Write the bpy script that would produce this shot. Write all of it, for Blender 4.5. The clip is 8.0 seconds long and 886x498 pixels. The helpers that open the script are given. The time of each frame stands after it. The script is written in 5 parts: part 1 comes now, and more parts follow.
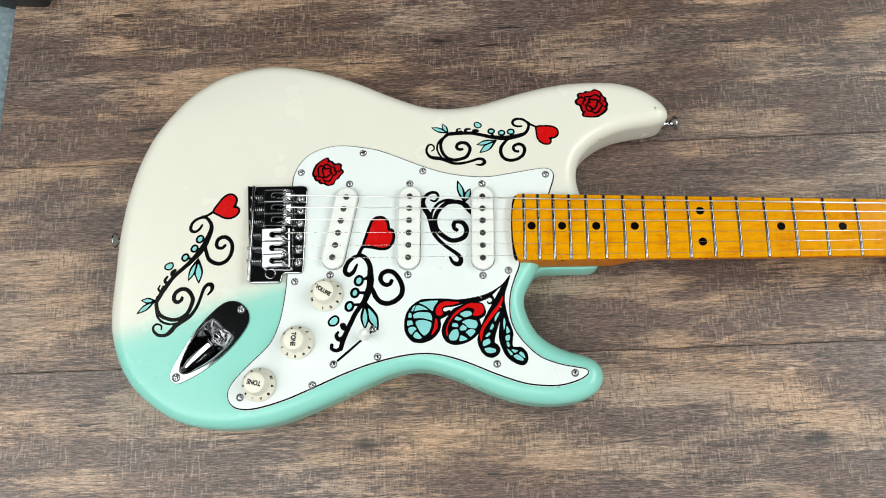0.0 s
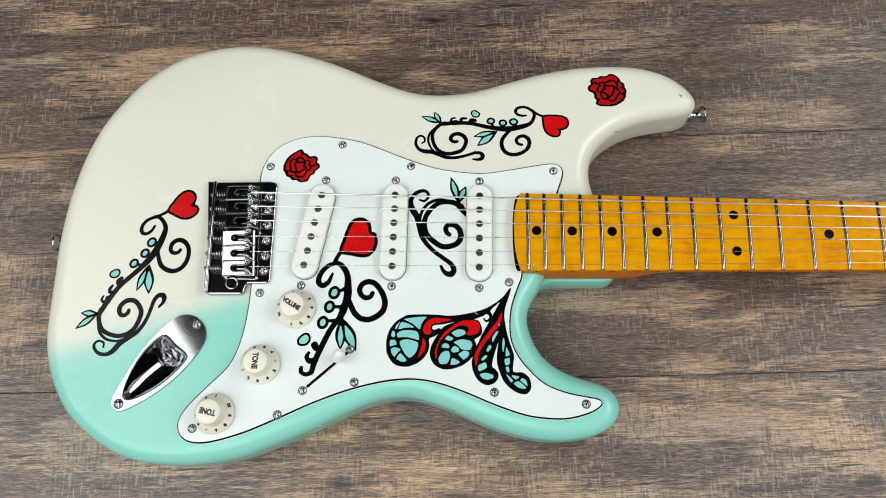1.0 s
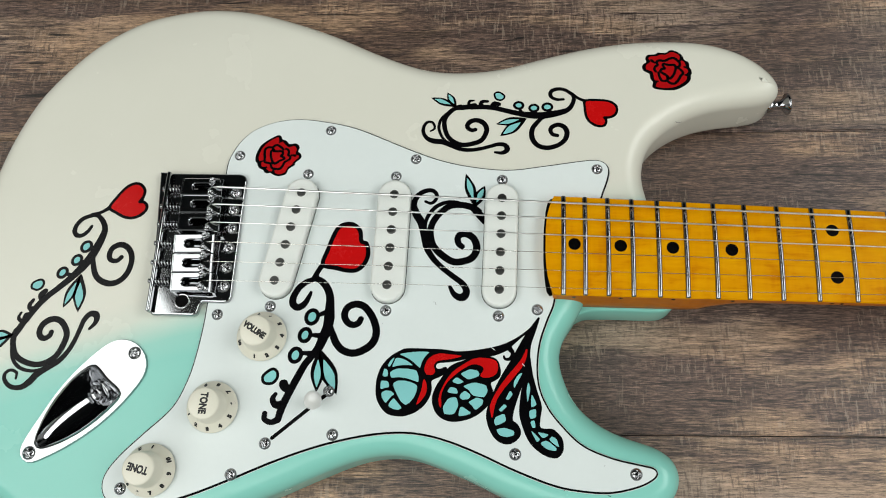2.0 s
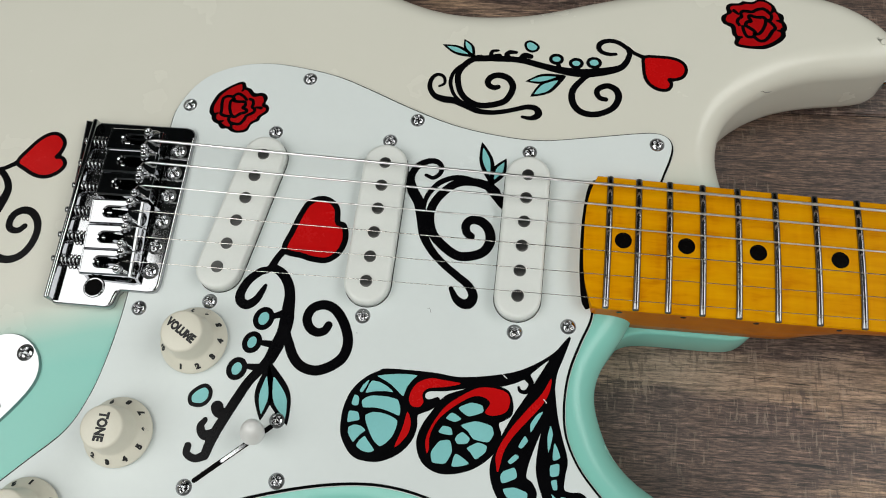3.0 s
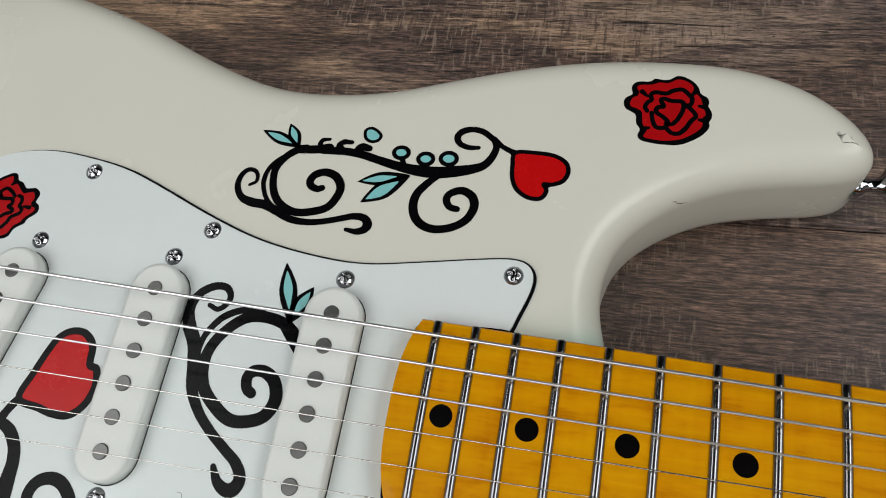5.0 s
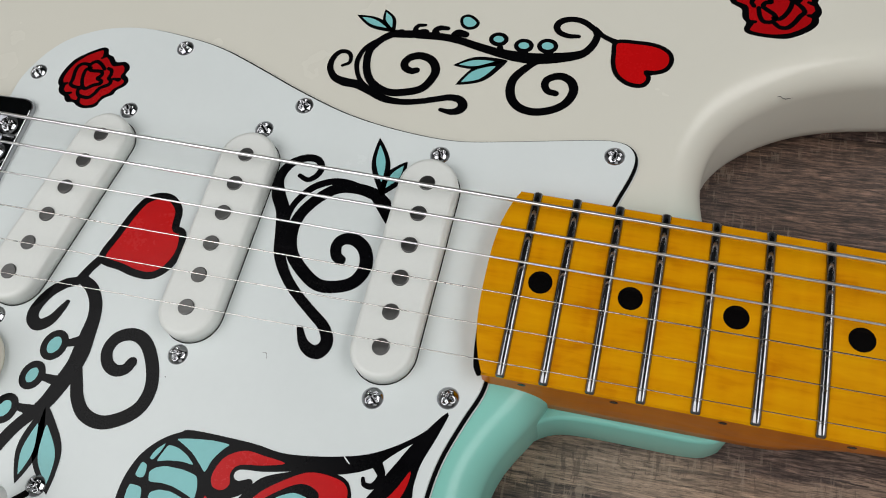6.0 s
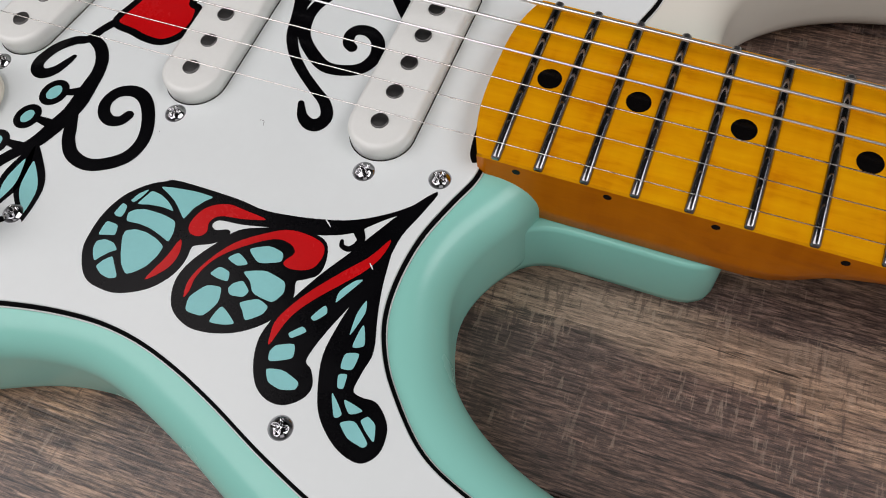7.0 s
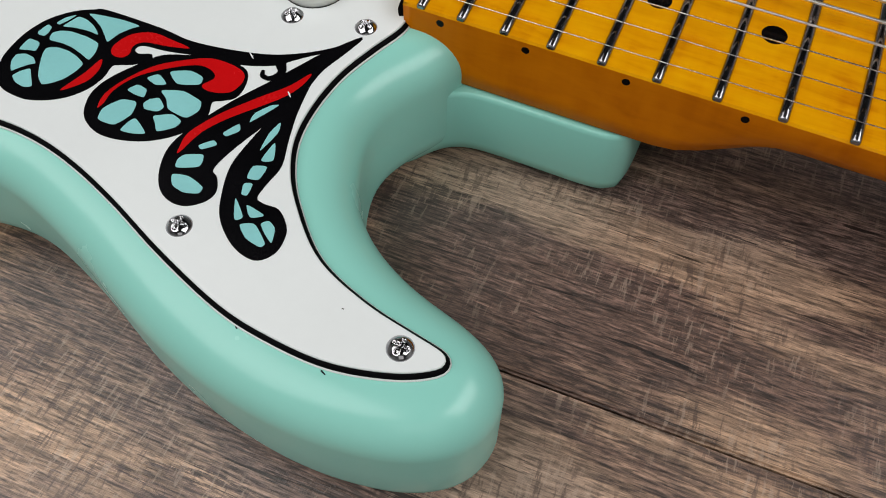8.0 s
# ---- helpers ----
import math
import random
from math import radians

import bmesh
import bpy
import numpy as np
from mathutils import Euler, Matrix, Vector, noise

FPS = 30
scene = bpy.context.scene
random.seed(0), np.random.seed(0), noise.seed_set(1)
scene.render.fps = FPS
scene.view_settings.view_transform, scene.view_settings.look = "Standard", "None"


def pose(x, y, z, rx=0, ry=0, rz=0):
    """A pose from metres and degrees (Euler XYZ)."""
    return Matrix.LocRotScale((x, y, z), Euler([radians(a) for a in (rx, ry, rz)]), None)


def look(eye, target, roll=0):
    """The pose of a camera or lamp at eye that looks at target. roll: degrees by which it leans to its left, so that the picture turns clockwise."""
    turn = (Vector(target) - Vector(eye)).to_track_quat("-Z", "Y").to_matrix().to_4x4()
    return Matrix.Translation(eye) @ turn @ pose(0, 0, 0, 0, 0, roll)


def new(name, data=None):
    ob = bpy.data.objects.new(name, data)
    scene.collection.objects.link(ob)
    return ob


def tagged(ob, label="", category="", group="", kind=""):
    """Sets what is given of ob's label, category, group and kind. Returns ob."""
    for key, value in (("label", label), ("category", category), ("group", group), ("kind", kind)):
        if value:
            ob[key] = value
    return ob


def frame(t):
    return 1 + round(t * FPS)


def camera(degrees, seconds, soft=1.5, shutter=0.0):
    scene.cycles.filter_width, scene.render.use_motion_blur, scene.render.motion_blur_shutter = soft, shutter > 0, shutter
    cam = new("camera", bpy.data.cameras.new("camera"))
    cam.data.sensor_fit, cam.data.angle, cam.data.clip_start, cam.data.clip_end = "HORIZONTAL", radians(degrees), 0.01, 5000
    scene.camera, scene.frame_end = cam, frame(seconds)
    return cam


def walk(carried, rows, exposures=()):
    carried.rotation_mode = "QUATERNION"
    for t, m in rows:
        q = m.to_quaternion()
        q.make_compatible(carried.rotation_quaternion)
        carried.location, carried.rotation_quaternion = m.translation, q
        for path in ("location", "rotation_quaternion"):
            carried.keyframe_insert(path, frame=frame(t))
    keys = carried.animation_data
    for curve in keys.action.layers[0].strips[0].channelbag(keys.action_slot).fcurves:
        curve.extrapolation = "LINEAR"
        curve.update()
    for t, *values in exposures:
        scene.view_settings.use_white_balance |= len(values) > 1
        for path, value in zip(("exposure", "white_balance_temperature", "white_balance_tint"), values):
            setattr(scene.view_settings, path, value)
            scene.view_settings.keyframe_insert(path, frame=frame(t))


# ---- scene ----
cam = camera(56.34, 8.0, soft=1.0)
PATH = [
    (0, (0.14202, -0.20277, 0.68625), (0.13089, -0.06292, 0.20634), -4.861),
    (0.5, (0.14135, -0.19593, 0.64736), (0.12758, -0.05468, 0.16792), -5.604),
    (1, (0.15100, -0.17603, 0.59557), (0.13619, -0.03203, 0.11698), -5.537),
    (1.5, (0.15479, -0.15977, 0.53857), (0.13489, -0.01110, 0.06160), -6.590),
    (1.7, (0.15361, -0.15135, 0.51413), (0.13063, -0.00008, 0.03812), -7.227),
    (2.8, (0.15401, -0.12892, 0.37396), (0.11251, 0.04061, -0.09459), -9.076),
    (3, (0.15662, -0.12066, 0.35988), (0.11329, 0.04961, -0.10823), -8.689),
    (3.5, (0.17013, -0.09278, 0.33935), (0.11893, 0.08235, -0.12618), -8.366),
    (4, (0.19060, -0.07037, 0.32298), (0.12524, 0.10862, -0.13929), -10.837),
    (4.2, (0.20191, -0.06313, 0.31651), (0.12720, 0.11931, -0.14298), -12.906),
    (5.3, (0.24204, -0.03756, 0.27622), (0.14521, 0.14112, -0.18062), -20.209),
    (5.5, (0.23114, -0.04838, 0.27250), (0.13393, 0.13357, -0.18296), -19.321),
    (6, (0.21964, -0.08362, 0.26526), (0.11248, 0.10620, -0.18473), -17.705),
    (6.5, (0.22201, -0.10746, 0.24928), (0.10814, 0.08585, -0.19756), -14.606),
    (7, (0.23701, -0.13766, 0.23249), (0.11922, 0.06303, -0.21006), -10.302),
    (7.5, (0.25752, -0.15965, 0.21238), (0.14086, 0.05332, -0.22470), -5.427),
    (8, (0.26612, -0.18002, 0.20663), (0.16113, 0.05939, -0.21959), 0.191),
]
walk(cam, [(t, look(eye, target, roll)) for t, eye, target, roll in PATH], [(0, -0.32, 6400, 4), (1.5, -0.6, 6380, 3), (3, -0.92, 6480, 6), (4, -1.03, 6420, 8), (5.5, -0.98, 6350, 8), (7, -0.92, 6520, 17), (8, -0.76, 6530, 13)])

# ---- light ----
world = bpy.data.worlds.new("room_air")
scene.world = world
world.use_nodes = True
world.node_tree.nodes["Background"].inputs[0].default_value = (0.75, 0.82, 1.0, 1)
world.node_tree.nodes["Background"].inputs[1].default_value = 0.05


def area(name, matrix, sx, sy, watts, colour):
    lamp = bpy.data.lights.new(name, "AREA")
    lamp.shape, lamp.size, lamp.size_y, lamp.energy, lamp.color = "RECTANGLE", sx, sy, watts, colour
    ob = new(name, lamp)
    ob.matrix_world = matrix
    return ob


area("ceiling_panel_light", pose(-2.31, -1.955, 3.5, 0, 0, 34.5), 4.6, 5.0, 370, (1.0, 0.985, 0.965))
area("ceiling_panel_light", pose(3.9, 0.2, 3.5), 3.2, 4.2, 295, (1.0, 0.985, 0.965))
# added fill lamp for the south-facing sides; the room has no window there
area("south_fill_light", look((2.0, -3.4, 2.4), (0.1, 0.0, 0)), 2.4, 1.5, 15, (1.0, 0.985, 0.95))

# ---- materials ----
MM = 0.001


def base_mat(name, colour, rough=0.5, metal=0.0, coat=0.0, spec=0.5):
    m = bpy.data.materials.new(name)
    m.use_nodes = True
    b = m.node_tree.nodes["Principled BSDF"]
    b.inputs["Base Color"].default_value = (*colour, 1)
    b.inputs["Roughness"].default_value = rough
    b.inputs["Metallic"].default_value = metal
    b.inputs["Coat Weight"].default_value = coat
    b.inputs["Coat Roughness"].default_value = 0.06
    b.inputs["Specular IOR Level"].default_value = spec
    return m


def coords(nt, scale=(1, 1, 1), turn=0.0, kind="Object"):
    tc = nt.nodes.new("ShaderNodeTexCoord")
    mp = nt.nodes.new("ShaderNodeMapping")
    mp.inputs["Scale"].default_value = scale
    mp.inputs["Rotation"].default_value = (0, 0, radians(turn))
    nt.links.new(tc.outputs[kind], mp.inputs["Vector"])
    return mp.outputs["Vector"]


def noise_tex(nt, vec, scale, detail=4.0, rough=0.55, distortion=0.0):
    n = nt.nodes.new("ShaderNodeTexNoise")
    n.inputs["Scale"].default_value = scale
    n.inputs["Detail"].default_value = detail
    n.inputs["Roughness"].default_value = rough
    n.inputs["Distortion"].default_value = distortion
    nt.links.new(vec, n.inputs["Vector"])
    return n.outputs["Fac"]


def ramp(nt, fac, stops):
    r = nt.nodes.new("ShaderNodeValToRGB")
    e = r.color_ramp.elements
    while len(e) < len(stops):
        e.new(0.5)
    for item, (pos, col) in zip(e, stops):
        item.position = pos
        item.color = (*col, 1) if len(col) == 3 else col
    nt.links.new(fac, r.inputs["Fac"])
    return r.outputs["Color"]


def grey(v):
    return (v, v, v)


def mix(nt, fac, a, b, blend="MIX"):
    n = nt.nodes.new("ShaderNodeMix")
    n.data_type, n.blend_type = "RGBA", blend
    for sock, val in ((0, fac), (6, a), (7, b)):
        if isinstance(val, (int, float)):
            n.inputs[sock].default_value = val
        elif isinstance(val, tuple):
            n.inputs[sock].default_value = (*val, 1)
        else:
            nt.links.new(val, n.inputs[sock])
    return n.outputs[2]


def calc(nt, op, a, b=0.0, clamp=False):
    n = nt.nodes.new("ShaderNodeMath")
    n.operation, n.use_clamp = op, clamp
    for i, val in enumerate((a, b)):
        if isinstance(val, (int, float)):
            n.inputs[i].default_value = val
        else:
            nt.links.new(val, n.inputs[i])
    return n.outputs[0]


def bump(m, height, strength, distance):
    nt = m.node_tree
    n = nt.nodes.new("ShaderNodeBump")
    n.inputs["Strength"].default_value = strength
    n.inputs["Distance"].default_value = distance
    nt.links.new(height, n.inputs["Height"])
    nt.links.new(n.outputs[0], nt.nodes["Principled BSDF"].inputs["Normal"])


def link_in(m, socket, out):
    m.node_tree.links.new(out, m.node_tree.nodes["Principled BSDF"].inputs[socket])


def worn(m, colour, amount=0.06, scale=60.0, rough=None):
    """Slight colour and gloss variation at two scales."""
    nt = m.node_tree
    v = coords(nt)
    big, fine = noise_tex(nt, v, scale, 3), noise_tex(nt, v, scale * 14, 3)
    both = calc(nt, "ADD", calc(nt, "MULTIPLY", big, 0.7), calc(nt, "MULTIPLY", fine, 0.3))
    lo, hi = tuple(c * (1 - amount) for c in colour), tuple(min(1, c * (1 + amount)) for c in colour)
    link_in(m, "Base Color", ramp(nt, both, [(0.3, lo), (0.7, hi)]))
    if rough:
        link_in(m, "Roughness", ramp(nt, both, [(0.3, grey(rough[0])), (0.7, grey(rough[1]))]))
    return m


def body_paint():
    cream, green = (0.70, 0.688, 0.60), (0.250, 0.605, 0.52)
    m = base_mat("two_tone_satin_paint", cream, 0.38, spec=0.45)
    nt = m.node_tree
    v = coords(nt)
    sep = nt.nodes.new("ShaderNodeSeparateXYZ")
    nt.links.new(v, sep.inputs[0])
    cloud = noise_tex(nt, v, 14, 3)
    line = calc(nt, "ADD", calc(nt, "SUBTRACT", sep.outputs[1], calc(nt, "MULTIPLY", sep.outputs[0], 0.31)), 0.0445)
    line = calc(nt, "ADD", line, calc(nt, "MULTIPLY", calc(nt, "SUBTRACT", cloud, 0.5), 0.012))
    fade = calc(nt, "ADD", calc(nt, "MULTIPLY", line, 26.0), 0.5, True)
    soft = ramp(nt, fade, [(0.0, grey(0)), (0.3, grey(0.12)), (0.7, grey(0.88)), (1.0, grey(1))])
    mottle = noise_tex(nt, v, 30, 4)
    a = mix(nt, calc(nt, "MULTIPLY", mottle, 0.5), green, (0.275, 0.64, 0.548))
    b = mix(nt, calc(nt, "MULTIPLY", mottle, 0.6), cream, (0.75, 0.733, 0.65))
    link_in(m, "Base Color", mix(nt, soft, a, b))
    link_in(m, "Roughness", ramp(nt, mottle, [(0.3, grey(0.20)), (0.7, grey(0.29))]))
    bump(m, noise_tex(nt, v, 900, 2), 0.03, 0.0004)
    return m


def maple(name, tones, coat=0.13):
    m = base_mat(name, (0.7, 0.35, 0.01), 0.4, coat=coat, spec=0.05)
    nt = m.node_tree
    v = coords(nt, (6, 60, 30))
    grain = noise_tex(nt, v, 9, 6, 0.6, 0.6)
    wave = noise_tex(nt, coords(nt, (16, 50, 20)), 3, 3, 0.5, 1.0)
    flame = noise_tex(nt, coords(nt, (60, 10, 10)), 3, 2)
    both = calc(nt, "ADD", calc(nt, "MULTIPLY", grain, 0.3), calc(nt, "ADD", calc(nt, "MULTIPLY", wave, 0.42), calc(nt, "MULTIPLY", flame, 0.28)))
    link_in(m, "Base Color", ramp(nt, both, list(zip((0.32, 0.47, 0.65), tones))))
    link_in(m, "Roughness", ramp(nt, grain, [(0.3, grey(0.28)), (0.7, grey(0.4))]))
    peel = noise_tex(nt, coords(nt), 420, 2)
    bump(m, calc(nt, "ADD", calc(nt, "MULTIPLY", grain, 0.4), calc(nt, "MULTIPLY", peel, 0.6)), 0.10, 0.0005)
    return m


def plank_wood():
    m = base_mat("distressed_oak_plank", (0.2, 0.14, 0.1), 0.55, spec=0.8)
    nt = m.node_tree
    tc = nt.nodes.new("ShaderNodeTexCoord")
    info = nt.nodes.new("ShaderNodeObjectInfo")
    shift = nt.nodes.new("ShaderNodeVectorMath")
    shift.operation = "ADD"
    comb = nt.nodes.new("ShaderNodeCombineXYZ")
    nt.links.new(calc(nt, "MULTIPLY", info.outputs["Random"], 7.0), comb.inputs[0])
    nt.links.new(calc(nt, "MULTIPLY", info.outputs["Random"], 3.0), comb.inputs[1])
    nt.links.new(tc.outputs["Object"], shift.inputs[0])
    nt.links.new(comb.outputs[0], shift.inputs[1])

    def at(scale, turn=0.0):
        mp = nt.nodes.new("ShaderNodeMapping")
        mp.inputs["Scale"].default_value = scale
        mp.inputs["Rotation"].default_value = (0, 0, radians(turn))
        nt.links.new(shift.outputs[0], mp.inputs["Vector"])
        return mp.outputs["Vector"]

    patch = noise_tex(nt, at((0.8, 3.2, 1)), 9.0, 5, 0.6, 0.4)
    tint = noise_tex(nt, at((1.2, 2.2, 1)), 4.0, 3, 0.55, 0.4)
    band = noise_tex(nt, at((1, 14, 1)), 8.0, 6, 0.66, 0.9)
    streak = noise_tex(nt, at((2.6, 42, 1)), 9.0, 4, 0.6, 1.1)
    fibre = noise_tex(nt, at((9, 110, 1)), 9.0, 4, 0.68, 0.5)
    speck = noise_tex(nt, at((60, 260, 1)), 7.0, 2, 0.6)
    pore = noise_tex(nt, at((16, 150, 1)), 10.0, 2, 0.5)
    crack = noise_tex(nt, at((2.2, 42, 1)), 7.0, 3, 0.6, 0.6)
    saw = noise_tex(nt, at((85, 13, 1), -10), 6.0, 4, 0.65, 0.2)
    saw_zone = noise_tex(nt, at((1.6, 2.6, 1)), 8.0, 5, 0.6)
    grain = ramp(nt, band, [(0.36, grey(0.6)), (0.5, grey(1.0)), (0.64, grey(1.25))])
    lines = ramp(nt, streak, [(0.36, grey(0.3)), (0.45, grey(0.9)), (0.6, grey(1.3))])
    fine = mix(nt, 1.0, ramp(nt, fibre, [(0.38, grey(0.42)), (0.5, grey(1.0)), (0.62, grey(1.5))]), ramp(nt, speck, [(0.34, grey(0.7)), (0.5, grey(1.0)), (0.66, grey(1.25))]), "MULTIPLY")
    # tan heartwood with short dark pores
    light = ramp(nt, tint, [(0.40, (0.35, 0.225, 0.140)), (0.5, (0.315, 0.210, 0.140)), (0.6, (0.29, 0.207, 0.152))])
    light = mix(nt, 0.7, light, grain, "MULTIPLY")
    light = mix(nt, 0.6, light, lines, "MULTIPLY")
    light = mix(nt, 0.65, light, fine, "MULTIPLY")
    light = mix(nt, 0.9, light, ramp(nt, pore, [(0.39, grey(0.45)), (0.45, grey(1.0))]), "MULTIPLY")
    # rough dark wood with pale fibres and saw marks across the grain
    dark = ramp(nt, tint, [(0.40, (0.118, 0.072, 0.052)), (0.5, (0.107, 0.067, 0.052)), (0.6, (0.114, 0.078, 0.065))])
    dark = mix(nt, 0.6, dark, grain, "MULTIPLY")
    dark = mix(nt, 0.6, dark, lines, "MULTIPLY")
    dark = mix(nt, 0.95, dark, fine, "MULTIPLY")
    dark = mix(nt, 0.9, dark, ramp(nt, pore, [(0.40, grey(0.3)), (0.47, grey(1.0)), (0.55, grey(1.0)), (0.61, grey(1.6))]), "MULTIPLY")
    # blocky patches with ends cut across the grain
    cells = nt.nodes.new("ShaderNodeTexVoronoi")
    cells.distance = "CHEBYCHEV"
    cells.inputs["Scale"].default_value = 1.0
    wander = nt.nodes.new("ShaderNodeVectorMath")
    wander.operation = "ADD"
    nt.links.new(at((8, 26, 1), -3), wander.inputs[0])
    nt.links.new(mix(nt, 1.0, ramp(nt, fibre, [(0.3, grey(0)), (0.7, grey(0.4))]), ramp(nt, band, [(0.3, grey(0)), (0.7, grey(0.6))]), "ADD"), wander.inputs[1])
    nt.links.new(wander.outputs[0], cells.inputs["Vector"])
    block = calc(nt, "ADD", cells.outputs["Color"], 0.0)
    patch = calc(nt, "ADD", patch, calc(nt, "MULTIPLY", calc(nt, "SUBTRACT", block, 0.5), 0.24))
    place = nt.nodes.new("ShaderNodeNewGeometry")

    def spot(x, y, rx, ry):
        """How far a point of the floor lies from (x, y), in radii along and across the grain."""
        off = nt.nodes.new("ShaderNodeVectorMath")
        off.operation = "SUBTRACT"
        off.inputs[1].default_value = (x, y, 0)
        nt.links.new(place.outputs["Position"], off.inputs[0])
        flat = nt.nodes.new("ShaderNodeVectorMath")
        flat.operation = "MULTIPLY"
        flat.inputs[1].default_value = (1 / rx, 1 / ry, 0)
        nt.links.new(off.outputs[0], flat.inputs[0])
        far = nt.nodes.new("ShaderNodeVectorMath")
        far.operation = "LENGTH"
        nt.links.new(flat.outputs[0], far.inputs[0])
        return far.outputs["Value"]

    # zones at set places, pushed towards the pale or the dark tone
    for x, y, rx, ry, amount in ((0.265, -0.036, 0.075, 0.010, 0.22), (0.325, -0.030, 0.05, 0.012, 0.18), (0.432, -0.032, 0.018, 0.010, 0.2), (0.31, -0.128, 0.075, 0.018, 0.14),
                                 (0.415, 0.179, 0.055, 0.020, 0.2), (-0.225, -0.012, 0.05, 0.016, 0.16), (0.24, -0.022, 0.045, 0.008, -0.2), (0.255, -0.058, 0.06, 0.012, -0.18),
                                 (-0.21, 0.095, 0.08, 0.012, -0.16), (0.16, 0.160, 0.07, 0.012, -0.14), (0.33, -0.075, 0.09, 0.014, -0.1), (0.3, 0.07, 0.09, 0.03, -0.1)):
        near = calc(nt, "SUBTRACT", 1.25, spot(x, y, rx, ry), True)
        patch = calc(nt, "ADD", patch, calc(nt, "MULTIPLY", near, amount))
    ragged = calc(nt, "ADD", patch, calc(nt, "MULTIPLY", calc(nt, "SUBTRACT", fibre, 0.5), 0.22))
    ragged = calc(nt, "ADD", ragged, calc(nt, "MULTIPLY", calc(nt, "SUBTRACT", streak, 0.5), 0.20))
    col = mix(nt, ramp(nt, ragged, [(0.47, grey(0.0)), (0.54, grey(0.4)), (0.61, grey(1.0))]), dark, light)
    zone = ramp(nt, saw_zone, [(0.46, grey(0)), (0.53, grey(1))])
    marks = calc(nt, "MULTIPLY", ramp(nt, saw, [(0.56, grey(0)), (0.61, grey(1))]), zone)
    col = mix(nt, calc(nt, "MULTIPLY", marks, 0.36), col, (0.42, 0.325, 0.25))
    dents = calc(nt, "MULTIPLY", ramp(nt, saw, [(0.39, grey(1)), (0.45, grey(0))]), zone)
    col = mix(nt, calc(nt, "MULTIPLY", dents, 0.62), col, (0.05, 0.031, 0.026))
    col = mix(nt, 0.95, col, ramp(nt, crack, [(0.32, grey(0.1)), (0.345, grey(1.0))]), "MULTIPLY")
    col = mix(nt, 1.0, col, info.outputs["Color"], "MULTIPLY")
    # knots: a dark heart in a darker swirl
    for kx, ky, size in ((0.1228, 0.1980, 0.010), (0.0620, -0.1665, 0.012), (0.4278, -0.1616, 0.011), (-0.2227, 0.2333, 0.006), (0.4205, 0.1786, 0.014), (0.3343, 0.1745, 0.007)):
        far = spot(kx, ky, size / 0.42, size)
        wob = calc(nt, "ADD", far, calc(nt, "MULTIPLY", calc(nt, "SUBTRACT", band, 0.5), 1.6))
        heart = 0.15 if size < 0.0135 else 0.85
        col = mix(nt, 1.0, col, ramp(nt, calc(nt, "MULTIPLY", wob, 0.35), [(0.03, grey(heart)), (0.1, grey(0.35 + 0.5 * heart)), (0.16, grey(0.85)), (0.3, grey(1.0))]), "MULTIPLY")
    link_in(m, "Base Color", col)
    link_in(m, "Roughness", ramp(nt, fibre, [(0.3, grey(0.5)), (0.7, grey(0.34))]))
    height = calc(nt, "ADD", calc(nt, "ADD", calc(nt, "MULTIPLY", fibre, 0.5), calc(nt, "MULTIPLY", streak, 0.5)), calc(nt, "MULTIPLY", saw, 0.5))
    bump(m, height, 0.35, 0.0009)
    return m


def knobbly_grey():
    m = base_mat("grey_blue_textured_plastic", (0.17, 0.22, 0.25), 0.45)
    nt = m.node_tree
    v = nt.nodes.new("ShaderNodeTexVoronoi")
    v.inputs["Scale"].default_value = 140
    nt.links.new(coords(nt), v.inputs["Vector"])
    cloud = noise_tex(nt, coords(nt), 9, 4)
    col = ramp(nt, cloud, [(0.3, (0.11, 0.15, 0.17)), (0.7, (0.19, 0.25, 0.28))])
    link_in(m, "Base Color", mix(nt, ramp(nt, v.outputs["Distance"], [(0.1, grey(0.5)), (0.35, grey(0))]), col, (0.32, 0.38, 0.41)))
    bump(m, v.outputs["Distance"], 0.6, 0.002)
    return m


PAINT, PLANK, GREYMAT = body_paint(), plank_wood(), knobbly_grey()
MAPLE = maple("amber_maple_lacquer", ((0.50, 0.158, 0.0008), (0.655, 0.272, 0.0008), (0.73, 0.345, 0.001)))
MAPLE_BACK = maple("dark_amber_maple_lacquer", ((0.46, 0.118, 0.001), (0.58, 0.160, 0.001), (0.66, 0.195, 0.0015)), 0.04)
GUARD = worn(base_mat("white_guard_plastic", grey(0.8), 0.32, spec=0.32), (0.735, 0.785, 0.777), 0.02, 25, (0.2, 0.28))
PLY_BLACK = worn(base_mat("black_ply", grey(0.01), 0.5, spec=0.03), (0.0025, 0.0025, 0.003), 0.3)
PLY_WHITE = worn(base_mat("white_ply", grey(0.7), 0.4), (0.66, 0.69, 0.68), 0.05)
AGED = worn(base_mat("off_white_cover_plastic", grey(0.7), 0.36), (0.775, 0.795, 0.76), 0.03, 50, (0.3, 0.42))
IVORY = worn(base_mat("aged_ivory_plastic", grey(0.7), 0.36), (0.76, 0.73, 0.62), 0.04, 60, (0.32, 0.44))
CHROME = worn(base_mat("polished_chrome", grey(0.7), 0.1, 1.0), (0.40, 0.405, 0.42), 0.04, 40, (0.05, 0.08))
NICKEL = worn(base_mat("fret_nickel", grey(0.6), 0.2, 1.0), (0.30, 0.30, 0.31), 0.12, 220, (0.13, 0.22))
STEEL = base_mat("string_steel", (0.72, 0.70, 0.67), 0.14, 1.0)
WOUND = base_mat("wound_string_nickel", (0.92, 0.91, 0.90), 0.3, 1.0)
